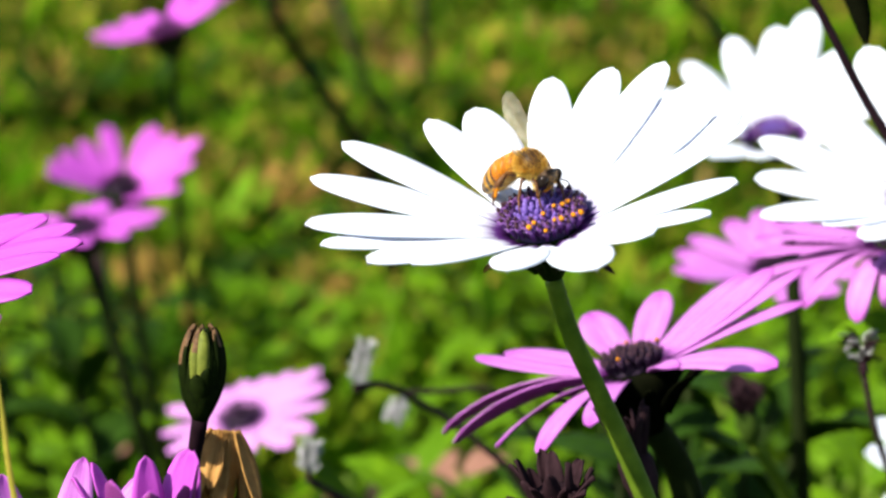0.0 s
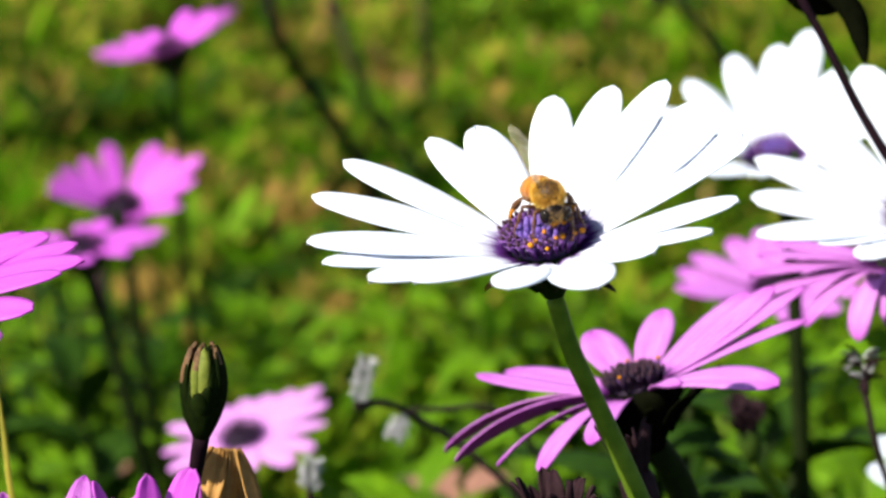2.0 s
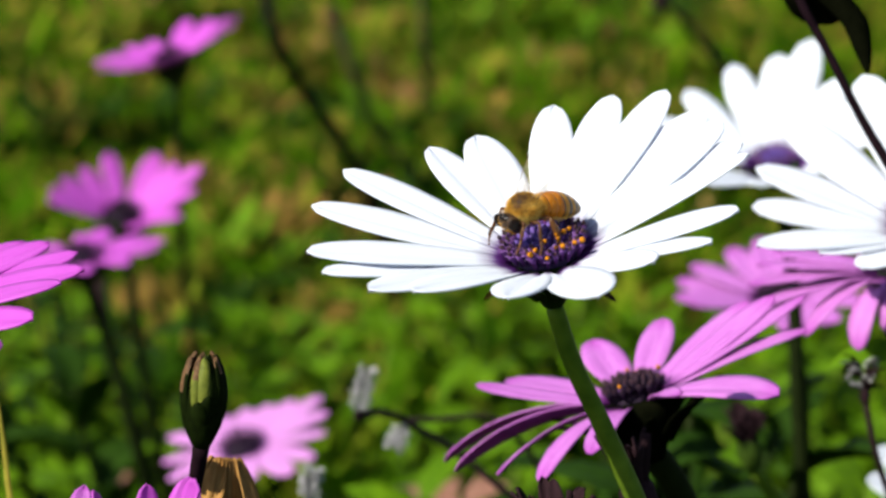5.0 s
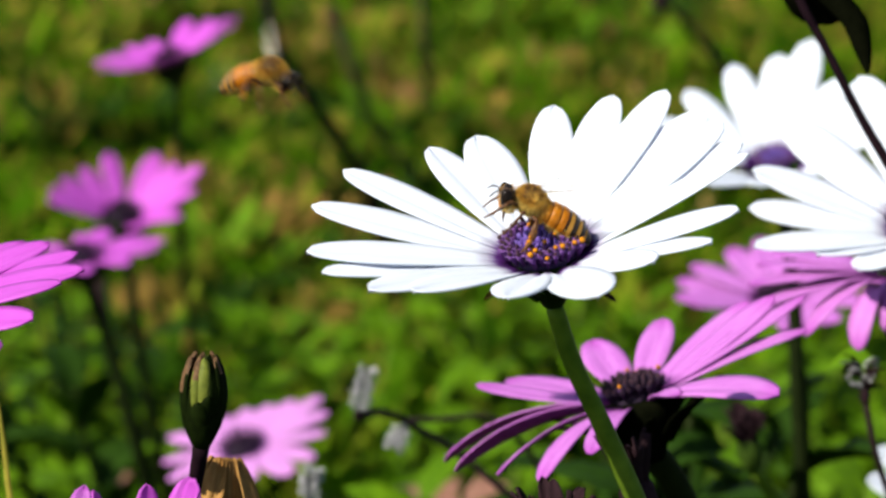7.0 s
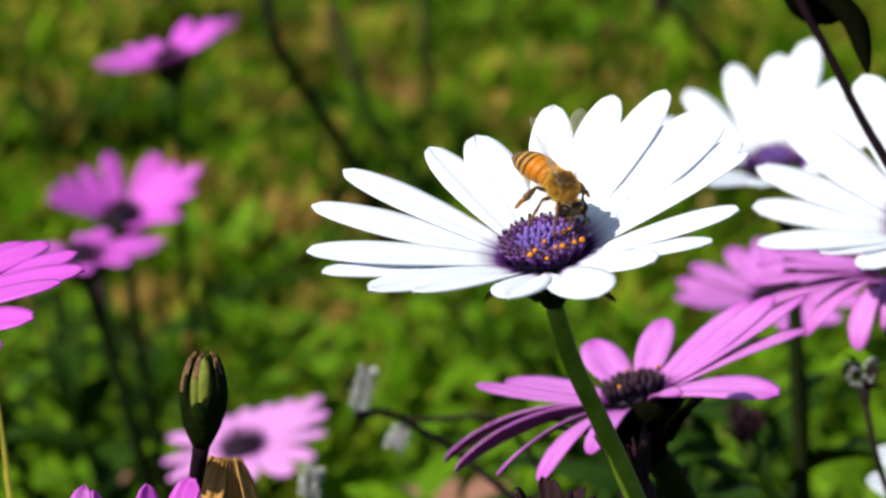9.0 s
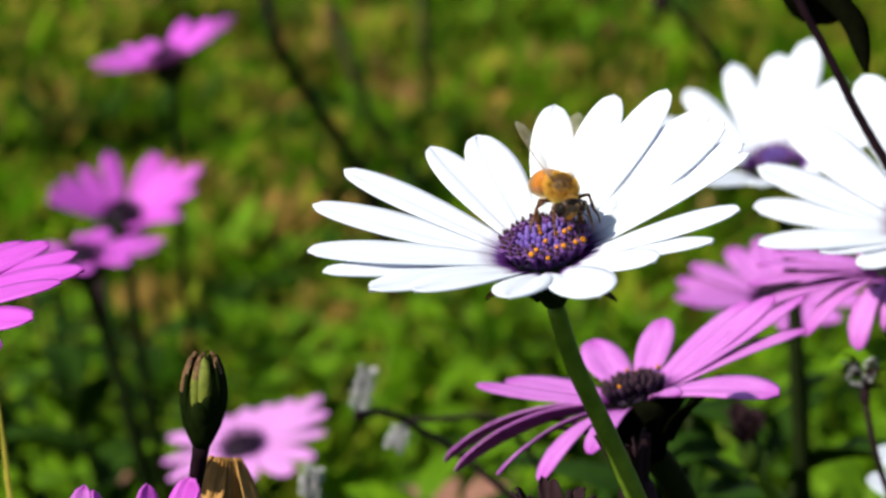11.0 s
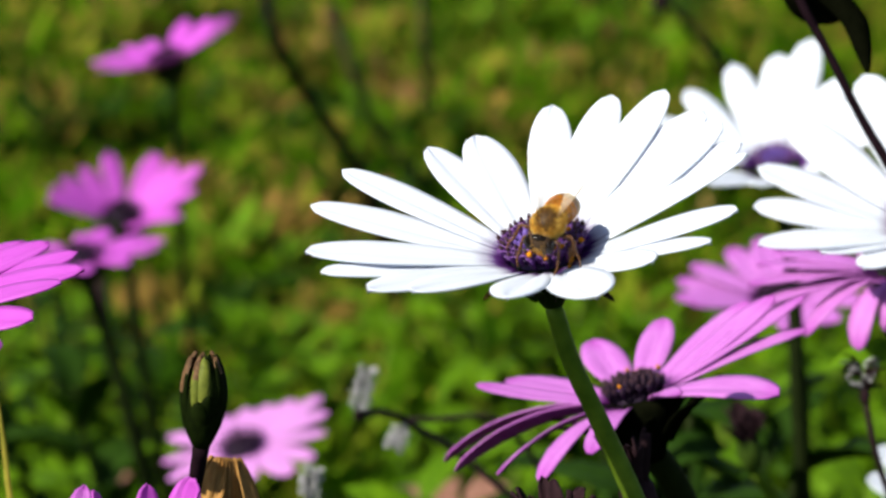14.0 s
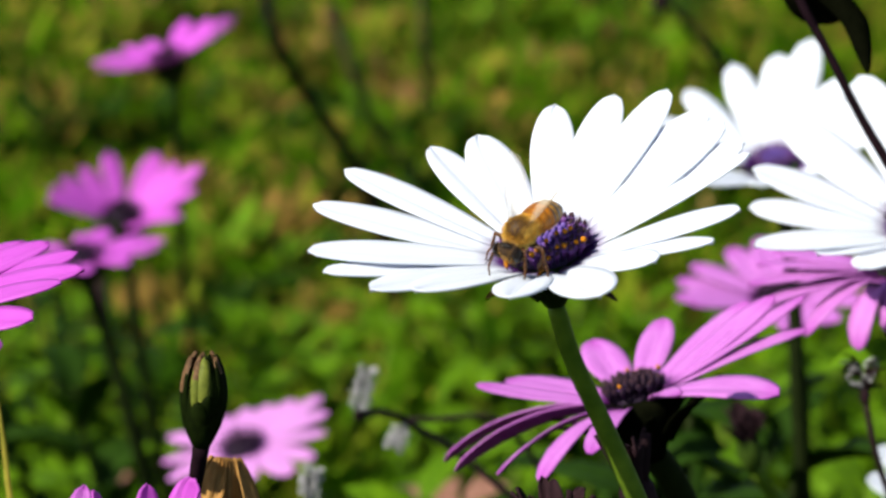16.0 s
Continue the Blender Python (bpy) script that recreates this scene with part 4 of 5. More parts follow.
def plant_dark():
    """Leafy shoots low in the bed; their near-black green stands in for shade."""
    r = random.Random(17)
    made = {h: leafy_shoot(h, 14, 40 + i, "leafy shoot low in the bed, shade put into its green", LEAF_SHADE) for i, h in enumerate((0.12, 0.15, 0.19, 0.22, 0.235))}
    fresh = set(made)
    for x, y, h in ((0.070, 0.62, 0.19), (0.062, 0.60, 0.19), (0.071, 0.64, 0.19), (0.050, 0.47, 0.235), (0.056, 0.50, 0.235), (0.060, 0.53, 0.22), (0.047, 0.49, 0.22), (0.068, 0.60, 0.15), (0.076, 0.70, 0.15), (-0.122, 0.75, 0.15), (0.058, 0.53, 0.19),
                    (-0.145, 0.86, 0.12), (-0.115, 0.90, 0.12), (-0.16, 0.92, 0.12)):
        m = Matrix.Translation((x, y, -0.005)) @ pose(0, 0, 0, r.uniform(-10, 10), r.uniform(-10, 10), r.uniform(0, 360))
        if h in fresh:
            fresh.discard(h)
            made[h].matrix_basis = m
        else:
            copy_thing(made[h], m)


plant_bed()
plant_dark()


def single_leaf(points, label, material, name="leaf_blade", width=0.008, category="leaf"):
    """One long leaf along a line, with a fold."""
    pts = curve_through(points, 5)
    base = pts[0].copy()
    e = thing(name, base, label, category)
    bm = bmesh.new()
    rows = []
    for i, p in enumerate(pts):
        s = i / (len(pts) - 1)
        w = width * 0.5 * (math.sin(math.pi * (0.12 + 0.88 * s)) ** 0.8 + 0.03)
        way = (pts[min(i + 1, len(pts) - 1)] - pts[max(i - 1, 0)]).normalized()
        side = way.cross(Vector((0, -0.6, 0.8))).normalized()
        nrm = side.cross(way)
        rows.append([bm.verts.new(p - base + side * u * w + nrm * abs(u) * w * 0.3 - nrm * k) for k in (0, 0.0003) for u in (-1, 0, 1)])
    for a, b in zip(rows, rows[1:]):
        for i, k in ((0, 1), (1, 2), (2, 5), (5, 4), (4, 3), (3, 0)):
            bm.faces.new((a[i], a[k], b[k], b[i]))
    part("blade", bm, material, e)
    return e


single_leaf([(-0.05, 0.28, 0), (-0.0468, 0.2611, 0.2993), (-0.0491, 0.2643, 0.3096), (-0.0499, 0.2662, 0.3159), (-0.0508, 0.2681, 0.3220)], "upright yellow-green grass blade", BLADE, "grass_blade", 0.0007, "grass")
single_leaf([(0.1, 0.5, 0), (0.0884, 0.4396, 0.2503), (0.0824, 0.4340, 0.2663), (0.0761, 0.4341, 0.2666), (0.0694, 0.4333, 0.2640)], "arched narrow green leaf", LEAF, "leaf_blade", 0.006)
for pts, w in (([(-0.02, 0.80, 0.0), (-0.0151, 0.7414, 0.1088), (-0.0025, 0.7237, 0.1191)], 0.011), ([(0.01, 0.74, 0.0), (0.0027, 0.6858, 0.1322), (0.0188, 0.6687, 0.1446)], 0.014), ([(-0.05, 0.86, 0), (-0.0337, 0.7965, 0.0837), (-0.0253, 0.7797, 0.0973)], 0.012),
               ([(-0.13, 0.95, 0), (-0.1312, 0.8811, 0.0525), (-0.1159, 0.8650, 0.0683)], 0.018)):
    single_leaf(pts, "dry reddish leaf low in the bed", LEAF_RED, "dry_leaf", w)


def lawn_stalk(points, label="dry brown stalk standing before the lawn", thick=1.0, skin=None):
    base = Vector(points[0])
    e = thing("dry_stalk", base, label, "stalk", "dry stalks")
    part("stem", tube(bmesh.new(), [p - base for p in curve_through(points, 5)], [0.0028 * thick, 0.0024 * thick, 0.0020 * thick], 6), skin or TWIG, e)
    part("tip", blob(bmesh.new(), Vector(points[-1]) - base, (0.004, 0.004, 0.007), 8, 6), WITHERED_DARK, e)


lawn_stalk([(-0.02, 1.25, 0), (-0.0416, 1.1595, 0.1081), (-0.0631, 1.1210, 0.1533), (-0.0752, 1.0809, 0.1933), (-0.0789, 1.0867, 0.2122)], "dark dry stalk standing before the lawn", 1.35, DARK_TWIG)
lawn_stalk([(0.0, 1.5, 0), (-0.0339, 1.4049, 0.0556), (-0.0501, 1.3675, 0.1043), (-0.0611, 1.3767, 0.1344)])
lawn_stalk([(0.0, 1.7, 0), (-0.0071, 1.6062, 0.0302), (-0.0122, 1.5702, 0.0833), (-0.0151, 1.5796, 0.1143)])
lawn_stalk([(0.3, 1.3, 0), (0.1339, 1.1729, 0.1520), (0.1102, 1.1308, 0.1854), (0.0955, 1.0838, 0.2027)])
lawn_stalk([(-0.09, 0.98, 0), (-0.1220, 0.9098, 0.0782), (-0.1283, 0.9086, 0.1086), (-0.1315, 0.9162, 0.1333)])


# ---- honey bees ----
def fur(name, spots, length, width, material, parent, seed, back=0.4, bald=2.0, low=-2.0):
    """Short hairs that stand on rounded bodies: spots are (centre, half-axes, count)."""
    r = np.random.default_rng(seed)
    v, f = [], []
    for c, s, count in spots:
        d = r.normal(size=(count, 3))
        d /= np.linalg.norm(d, axis=1)[:, None]
        d = d[d[:, 2] + 0.3 * d[:, 0] < bald + r.normal(size=len(d)) * 0.26]
        d = d[d[:, 2] > low + r.normal(size=len(d)) * 0.08]
        count = len(d)
        p = d * np.array(s) + np.array(c)
        nrm = d / np.array(s)
        nrm /= np.linalg.norm(nrm, axis=1)[:, None]
        way = nrm + r.normal(size=(count, 3)) * 0.24 + np.array([-back, 0, 0])
        way /= np.linalg.norm(way, axis=1)[:, None]
        side = np.cross(way, r.normal(size=(count, 3)))
        side /= np.linalg.norm(side, axis=1)[:, None]
        l = length * r.uniform(0.6, 1.2, count)[:, None]
        for k in range(count):
            o = len(v)
            v += [tuple(p[k] - side[k] * width), tuple(p[k] + side[k] * width), tuple(p[k] + way[k] * l[k])]
            f.append((o, o + 1, o + 2))
    me = bpy.data.meshes.new(name)
    me.from_pydata(v, [], f)
    me.materials.append(material)
    return part(name, me, None, parent)


def wing_bm(length, width, back, flip):
    """A thin wing from its root along y, swept to -x."""
    bm = bmesh.new()
    outline = [(0, 0), (0.12, 0.10), (0.45, 0.22), (0.8, 0.25), (0.97, 0.12), (1.0, -0.1), (0.9, -0.42), (0.65, -0.68), (0.35, -0.6), (0.12, -0.25)]
    ring_top = [bm.verts.new((b * width - a * length * back, a * length * flip, 0.0)) for a, b in outline]
    ring_low = [bm.verts.new((v.co.x, v.co.y, -0.00004)) for v in ring_top]
    bm.faces.new(ring_top)
    bm.faces.new(ring_low[::-1])
    n = len(outline)
    for i in range(n):
        bm.faces.new((ring_top[i], ring_top[(i + 1) % n], ring_low[(i + 1) % n], ring_low[i]))
    for ends in (((0, 0.02), (0.45, 0.2)), ((0.45, 0.2), (0.82, 0.22)), ((0, 0), (0.9, -0.25)), ((0, 0), (0.66, -0.58))):
        (a, b), (c, d) = ends
        first = len(bm.faces)
        tube(bm, [(b * width - a * length * back, a * length * flip, 0.00002), (d * width - c * length * back, c * length * flip, 0.00002)], [0.00004 if b > 0.01 else 0.00002, 0.00004 if d > 0.1 else 0.000015], 4)
        bm.faces.ensure_lookup_table()
        for f in bm.faces[first:]:
            f.material_index = 1
    return bm


def wing_pose(at, side, turn, up):
    return Matrix.Translation(at) @ Matrix.Rotation(side * radians(turn), 4, "Z") @ Matrix.Rotation(side * radians(up), 4, "X")


def leg(parent, root, knee, ankle, toe, label, basket=False, flip=1):
    """Femur with the tibia, tarsus, claw and pollen that hang on it."""
    q = [Vector((x, y * flip, z)) / 1000 for x, y, z in (root, knee, ankle, toe)]
    femur = part("femur", tube(bmesh.new(), [q[0], q[0].lerp(q[1], 0.5), q[1]], [0.00019, 0.00029, 0.00020], 7), CHITIN_BROWN, parent, label)
    wide = 0.00052 if basket else 0.00024
    bm = tube(bmesh.new(), [q[1], q[1].lerp(q[2], 0.35), q[1].lerp(q[2], 0.75), q[2]], [0.00018, wide * 0.75, wide, 0.0003 if basket else 0.00018], 8)
    part("tibia", bm, CHITIN_BROWN, femur)
    path = curve_through([q[2], q[2].lerp(q[3], 0.5) + Vector((0, 0.0002 * flip, 0.0001)), q[3]], 3)
    part("tarsus", tube(bmesh.new(), path, [0.00034 if basket else 0.00017, 0.00022 if basket else 0.00014, 0.00009], 6), CHITIN_BROWN, femur)
    if basket:
        # grains of pollen that cling to the outer side of the lower leg
        bm = bmesh.new()
        for k in range(16):
            c = q[1].lerp(q[2], 0.6).lerp(q[2].lerp(q[3], 0.55), k / 15) + Vector((random.uniform(-0.0002, 0.0002), (0.00018 + random.uniform(-0.0001, 0.0001)) * flip, random.uniform(-0.0002, 0.0002)))
            g = random.uniform(0.00017, 0.0003)
            blob(bm, c, (g, g * 0.8, g), 6, 4)
        part("pollen_load", bm, POLLEN, femur, "clinging grains of orange pollen")
    return femur, q[0]


EYE = plain_mat("bee_eye_black", (0.004, 0.003, 0.002), (0.009, 0.005, 0.003), 900, 0.2, 0.12)
NECK, WAIST = Vector((0.0017, 0, -0.0003)), Vector((-0.0019, 0, -0.0003))


def head_pose(nod):
    """The head on its neck, nodding down by so many degrees."""
    return Matrix.Translation(NECK) @ pose(0, 0, 0, 0, nod, 0) @ Matrix.Translation((0.00095, 0, -0.0011)) @ pose(0, 0, 0, 0, 30, 0) @ Matrix.Scale(1.08, 4)


def abdomen_pose(bend):
    """The abdomen about the waist; a negative bend lowers its tip."""
    return Matrix.Translation(WAIST) @ pose(0, 0, 0, 0, bend, 0) @ Matrix.Translation(-WAIST)


def honey_bee(label, spread, lift, seed, hind):
    """A worker bee, head along +x, its thorax at the origin; lengths in metres."""
    bee = thing("honey_bee", (0, 0, 0), label, "bee", "honey bees")
    wings, legs = [], []
    bm = blob(bmesh.new(), (0, 0, 0), (0.0020, 0.00185, 0.0018), 16, 12)
    thorax = part("thorax", bm, THORAX, bee, "furry golden-brown thorax with a bare dark back")
    fur("fur", [((0, 0, 0.0), (0.0020, 0.00185, 0.0018), 9000)], 0.0005, 0.00003, FUR, thorax, seed, 0.3, 0.58, -0.25)
    fur("flank_fur", [((0, 0, 0.0), (0.0020, 0.00185, 0.0018), 7000)], 0.00055, 0.000035, FLANK_HAIR, thorax, seed + 2, 0.2, 0.05)
    fur("down", [((0, 0, 0.0), (0.0020, 0.00185, 0.0018), 3600)], 0.00038, 0.000028, DOWN, thorax, seed + 3, 0.5)
    # the head is built about its middle, the face along +x, and hangs on the neck
    bm = blob(bmesh.new(), (0, 0, 0), (0.0009, 0.0018, 0.0016), 16, 12)
    for v in bm.verts:
        if v.co.z < -0.0004:
            k = min(1.0, (-v.co.z - 0.0004) / 0.0012)
            v.co.y *= 1 - 0.42 * k
            v.co.x += 0.0003 * k
    bm.faces.ensure_lookup_table()
    for f in bm.faces:
        f.material_index = 1 if f.calc_center_median().z > 0.00136 else 0
    head = part("head", bm, (THORAX, EYE), bee, "brown head with a black crown and a pale hairy face")
    fur("fur", [((0, 0, 0.0002), (0.00094, 0.0010, 0.0015), 1500)], 0.0004, 0.00004, PALE_HAIR, head, seed + 1, -0.2, 0.45)
    fur("cheek_fur", [((-0.0002, 0, -0.0004), (0.0009, 0.0014, 0.0013), 1600)], 0.0004, 0.00004, FLANK_HAIR, head, seed + 4, 0.6, 0.1)
    for sg in (-1, 1):
        bm = blob(bmesh.new(), (0, 0, 0), (0.00078, 0.00058, 0.00122), 14, 10)
        for v in bm.verts:
            v.co += Vector((0.00018 + 0.1 * abs(v.co.z) ** 1.0, sg * (0.00132 - 0.22 * max(0.0, -v.co.z)), 0.0002))
        part("eye", bm, EYE, head, "large glossy black eye")
        pts = [Vector(p) for p in ((0.0007, sg * 0.0004, 0.0003), (0.0012, sg * 0.0008, 0.0010), (0.0018, sg * 0.0014, 0.0009), (0.0024, sg * 0.0018, 0.0004))]
        part("antenna", tube(bmesh.new(), pts, [0.00007, 0.00008, 0.00009, 0.00006], 6), CHITIN_DARK, head)
        part("mandible", tube(bmesh.new(), [(0.0004, sg * 0.0004, -0.0014), (0.0005, sg * 0.00015, -0.0019)], [0.0002, 0.00008], 6), CHITIN_BROWN, head)
    bm = blob(bmesh.new(), (0.00062, 0, -0.0008), (0.00042, 0.0006, 0.00072), 12, 9)
    for v in bm.verts:
        v.co += Vector((random.uniform(-1, 1), random.uniform(-1, 1), random.uniform(-1, 1))) * 0.00009
    part("face", bm, POLLEN, head, "face dusted with orange pollen")
    part("tongue", tube(bmesh.new(), [(0.0002, 0, -0.0015), (0.0004, 0, -0.0024), (0.0003, 0, -0.0031)], [0.0002, 0.00015, 0.00007], 6), CHITIN_BROWN, head)
    head.matrix_basis = head_pose(0)
    # abdomen: overlapping rings, amber in front, then cream and black bands; yellow below
    abdomen = part("abdomen", tube(bmesh.new(), [(-0.0015, 0, -0.0003), (-0.0029, 0, -0.0003)], [0.0006, 0.0006], 8), CHITIN_DARK, bee, "striped amber and black abdomen")
    size = [1.35, 1.80, 2.0, 2.02, 1.86, 1.45, 0.65]
    fringes = []
    for i in range(6):
        x0 = -0.0016 - i * 0.00128
        x1 = x0 - 0.00134
        drop0, drop1 = -0.0003 - 0.000035 * i * i, -0.0003 - 0.000035 * (i + 1) ** 2
        bm = bmesh.new()
        rows = []
        for s in (0, 0.3, 0.52, 0.72, 1.0):
            r = (size[i] + (size[i + 1] - size[i]) * s + (0.07 * math.sin(math.pi * s))) / 1000 * (0.96 if s == 0 else 1)
            rows.append([bm.verts.new((x0 + (x1 - x0) * s, r * math.cos(a), drop0 + (drop1 - drop0) * s + 0.9 * r * math.sin(a))) for a in (2 * math.pi * j / 20 for j in range(20))])
        for k, (a, b) in enumerate(zip(rows, rows[1:])):
            for j in range(20):
                f = bm.faces.new((a[j], a[(j + 1) % 20], b[(j + 1) % 20], b[j]))
                f.material_index = 2 if math.sin(2 * math.pi * (j + 0.5) / 20) < -0.5 else 1 if k >= (9, 9, 3, 2, 2, 1)[i] else 0
        bm.faces.new(rows[0])
        bm.faces.new(rows[-1][::-1])
        part("abdomen_ring", bm, (CHITIN_AMBER if i < 3 else CHITIN_CREAM, CHITIN_BAND if i < 3 else CHITIN_DARK, CHITIN_YELLOW), abdomen, "amber ring with a dark rear band" if i < 3 else "cream ring with a broad black rear band" if i < 5 else "dark abdomen tip")
        fringes.append(((x0 + (x1 - x0) * 0.2, 0, drop0), (0.0004, size[i + 1] / 1000, 0.9 * size[i + 1] / 1000), 260 if i < 2 else 120))
    fur("fringe", fringes, 0.00034, 0.00003, PALE_HAIR, abdomen, seed + 5, 2.2)
    fur("waist_fur", [((-0.0021, 0, -0.0003), (0.0006, 0.0016, 0.0015), 1500)], 0.0005, 0.00003, FUR, abdomen, seed + 7, 0.9)
    fur("belly_fur", [((-0.0055, 0, -0.0007), (0.0036, 0.0020, 0.0019), 1500)], 0.0003, 0.00003, FLANK_HAIR, abdomen, seed + 6, 1.0, -0.55)
    for sg in (-1, 1):
        for name, size_, at, turn, up in (("forewing", (0.0088, 0.0031, 0.2), (0.0003, sg * 0.0013, 0.0014), 90 - spread, lift), ("hindwing", (0.0060, 0.0022, 0.25), (-0.0006, sg * 0.0013, 0.0012), 94 - spread, lift - 4)):
            ob = part(name, wing_bm(*size_, sg), (WING, VEIN), bee, "clear veined wing", m=wing_pose(at, sg, turn, up))
            wings.append((ob, at, sg, turn, up))
        legs.append(leg(bee, (1.2, 1.0, -1.3), (2.4, 2.3, -1.2), (3.0, 2.6, -3.0), (3.7, 2.5, -4.9), "front leg", flip=sg))
        legs.append(leg(bee, (0.1, 1.2, -1.5), (0.7, 3.4, -1.0), (0.9, 4.0, -3.2), (1.5, 4.5, -4.9), "middle leg", flip=sg))
        legs.append(leg(bee, (-1.0, 1.1, -1.4), *hind, "hind leg with a pollen basket", True, sg))
    return bee, wings, legs, head, abdomen


first_bee, first_wings, first_legs, first_head, first_abdomen = honey_bee("golden-brown honey bee gathering pollen on the white daisy", 34, 44, 50, ((-1.6, 3.0, -0.8), (-2.6, 3.8, -3.0), (-2.6, 4.0, -5.2)))
second_bee, second_wings, second_legs, second_head, second_abdomen = honey_bee("golden-brown honey bee that flies in and lands on the white daisy", 44, 44, 80, ((-1.0, 3.3, -0.4), (-0.6, 5.0, -1.9), (-0.2, 6.2, -2.9)))


def settle(bee, head, abdomen, rows):
    """Rows of (seconds, place, way of the head, way of the back, nod of the head, bend of the abdomen)."""
    body = []
    for t, at, way, back, nod, bend in rows:
        x = Vector(way).normalized()
        z = Vector(back)
        z = (z - x * z.dot(x)).normalized()
        body.append((t, Matrix.Translation(at) @ Matrix((x, z.cross(x), z)).transposed().to_4x4()))
    walk(bee, body)
    walk(head, [(row[0], head_pose(row[4])) for row in rows])
    walk(abdomen, [(row[0], abdomen_pose(row[5])) for row in rows])


def stepping(legs, seed, tuck=99.0):
    """Small steps of the legs about their roots while the bee works; the hind pair is drawn in after tuck seconds."""
    r = random.Random(seed)
    for k, (femur, root) in enumerate(legs):
        a, b = Matrix.Translation(root), Matrix.Translation(-root)
        drawn = (-58 if root.y > 0 else 58) * (k % 3 == 2)
        walk(femur, [(t, a @ pose(0, 0, 0, r.uniform(-9, 9) + drawn * min(1.0, max(0.0, (t - tuck) / 1.2)), r.uniform(-6, 6), r.uniform(-14, 14)) @ b) for t in (i * 0.4 for i in range(41))])


def beating(wings, begin, end):
    """Wings that beat from begin to end and rest otherwise."""
    for ob, at, side, turn, up in wings:
        rest = wing_pose(at, side, turn, up)
        n = round((end - begin) * FPS)
        rows = [(0.0, rest), (begin - 0.1, rest)] if begin > 0.2 else [(0.0, rest)]
        rows += [(begin + i / FPS, wing_pose(at, side, 20, (66, 10, -46, 10)[i % 4])) for i in range(n)]
        walk(ob, rows + [(end, rest), (16.0, rest)])


def sway(base, rows):
    """Rows of (seconds, lean to the right, lean away) in degrees about a stem's foot."""
    return [(t, Matrix.Translation(base) @ pose(0, 0, 0, -b, a, 0)) for t, a, b in rows]


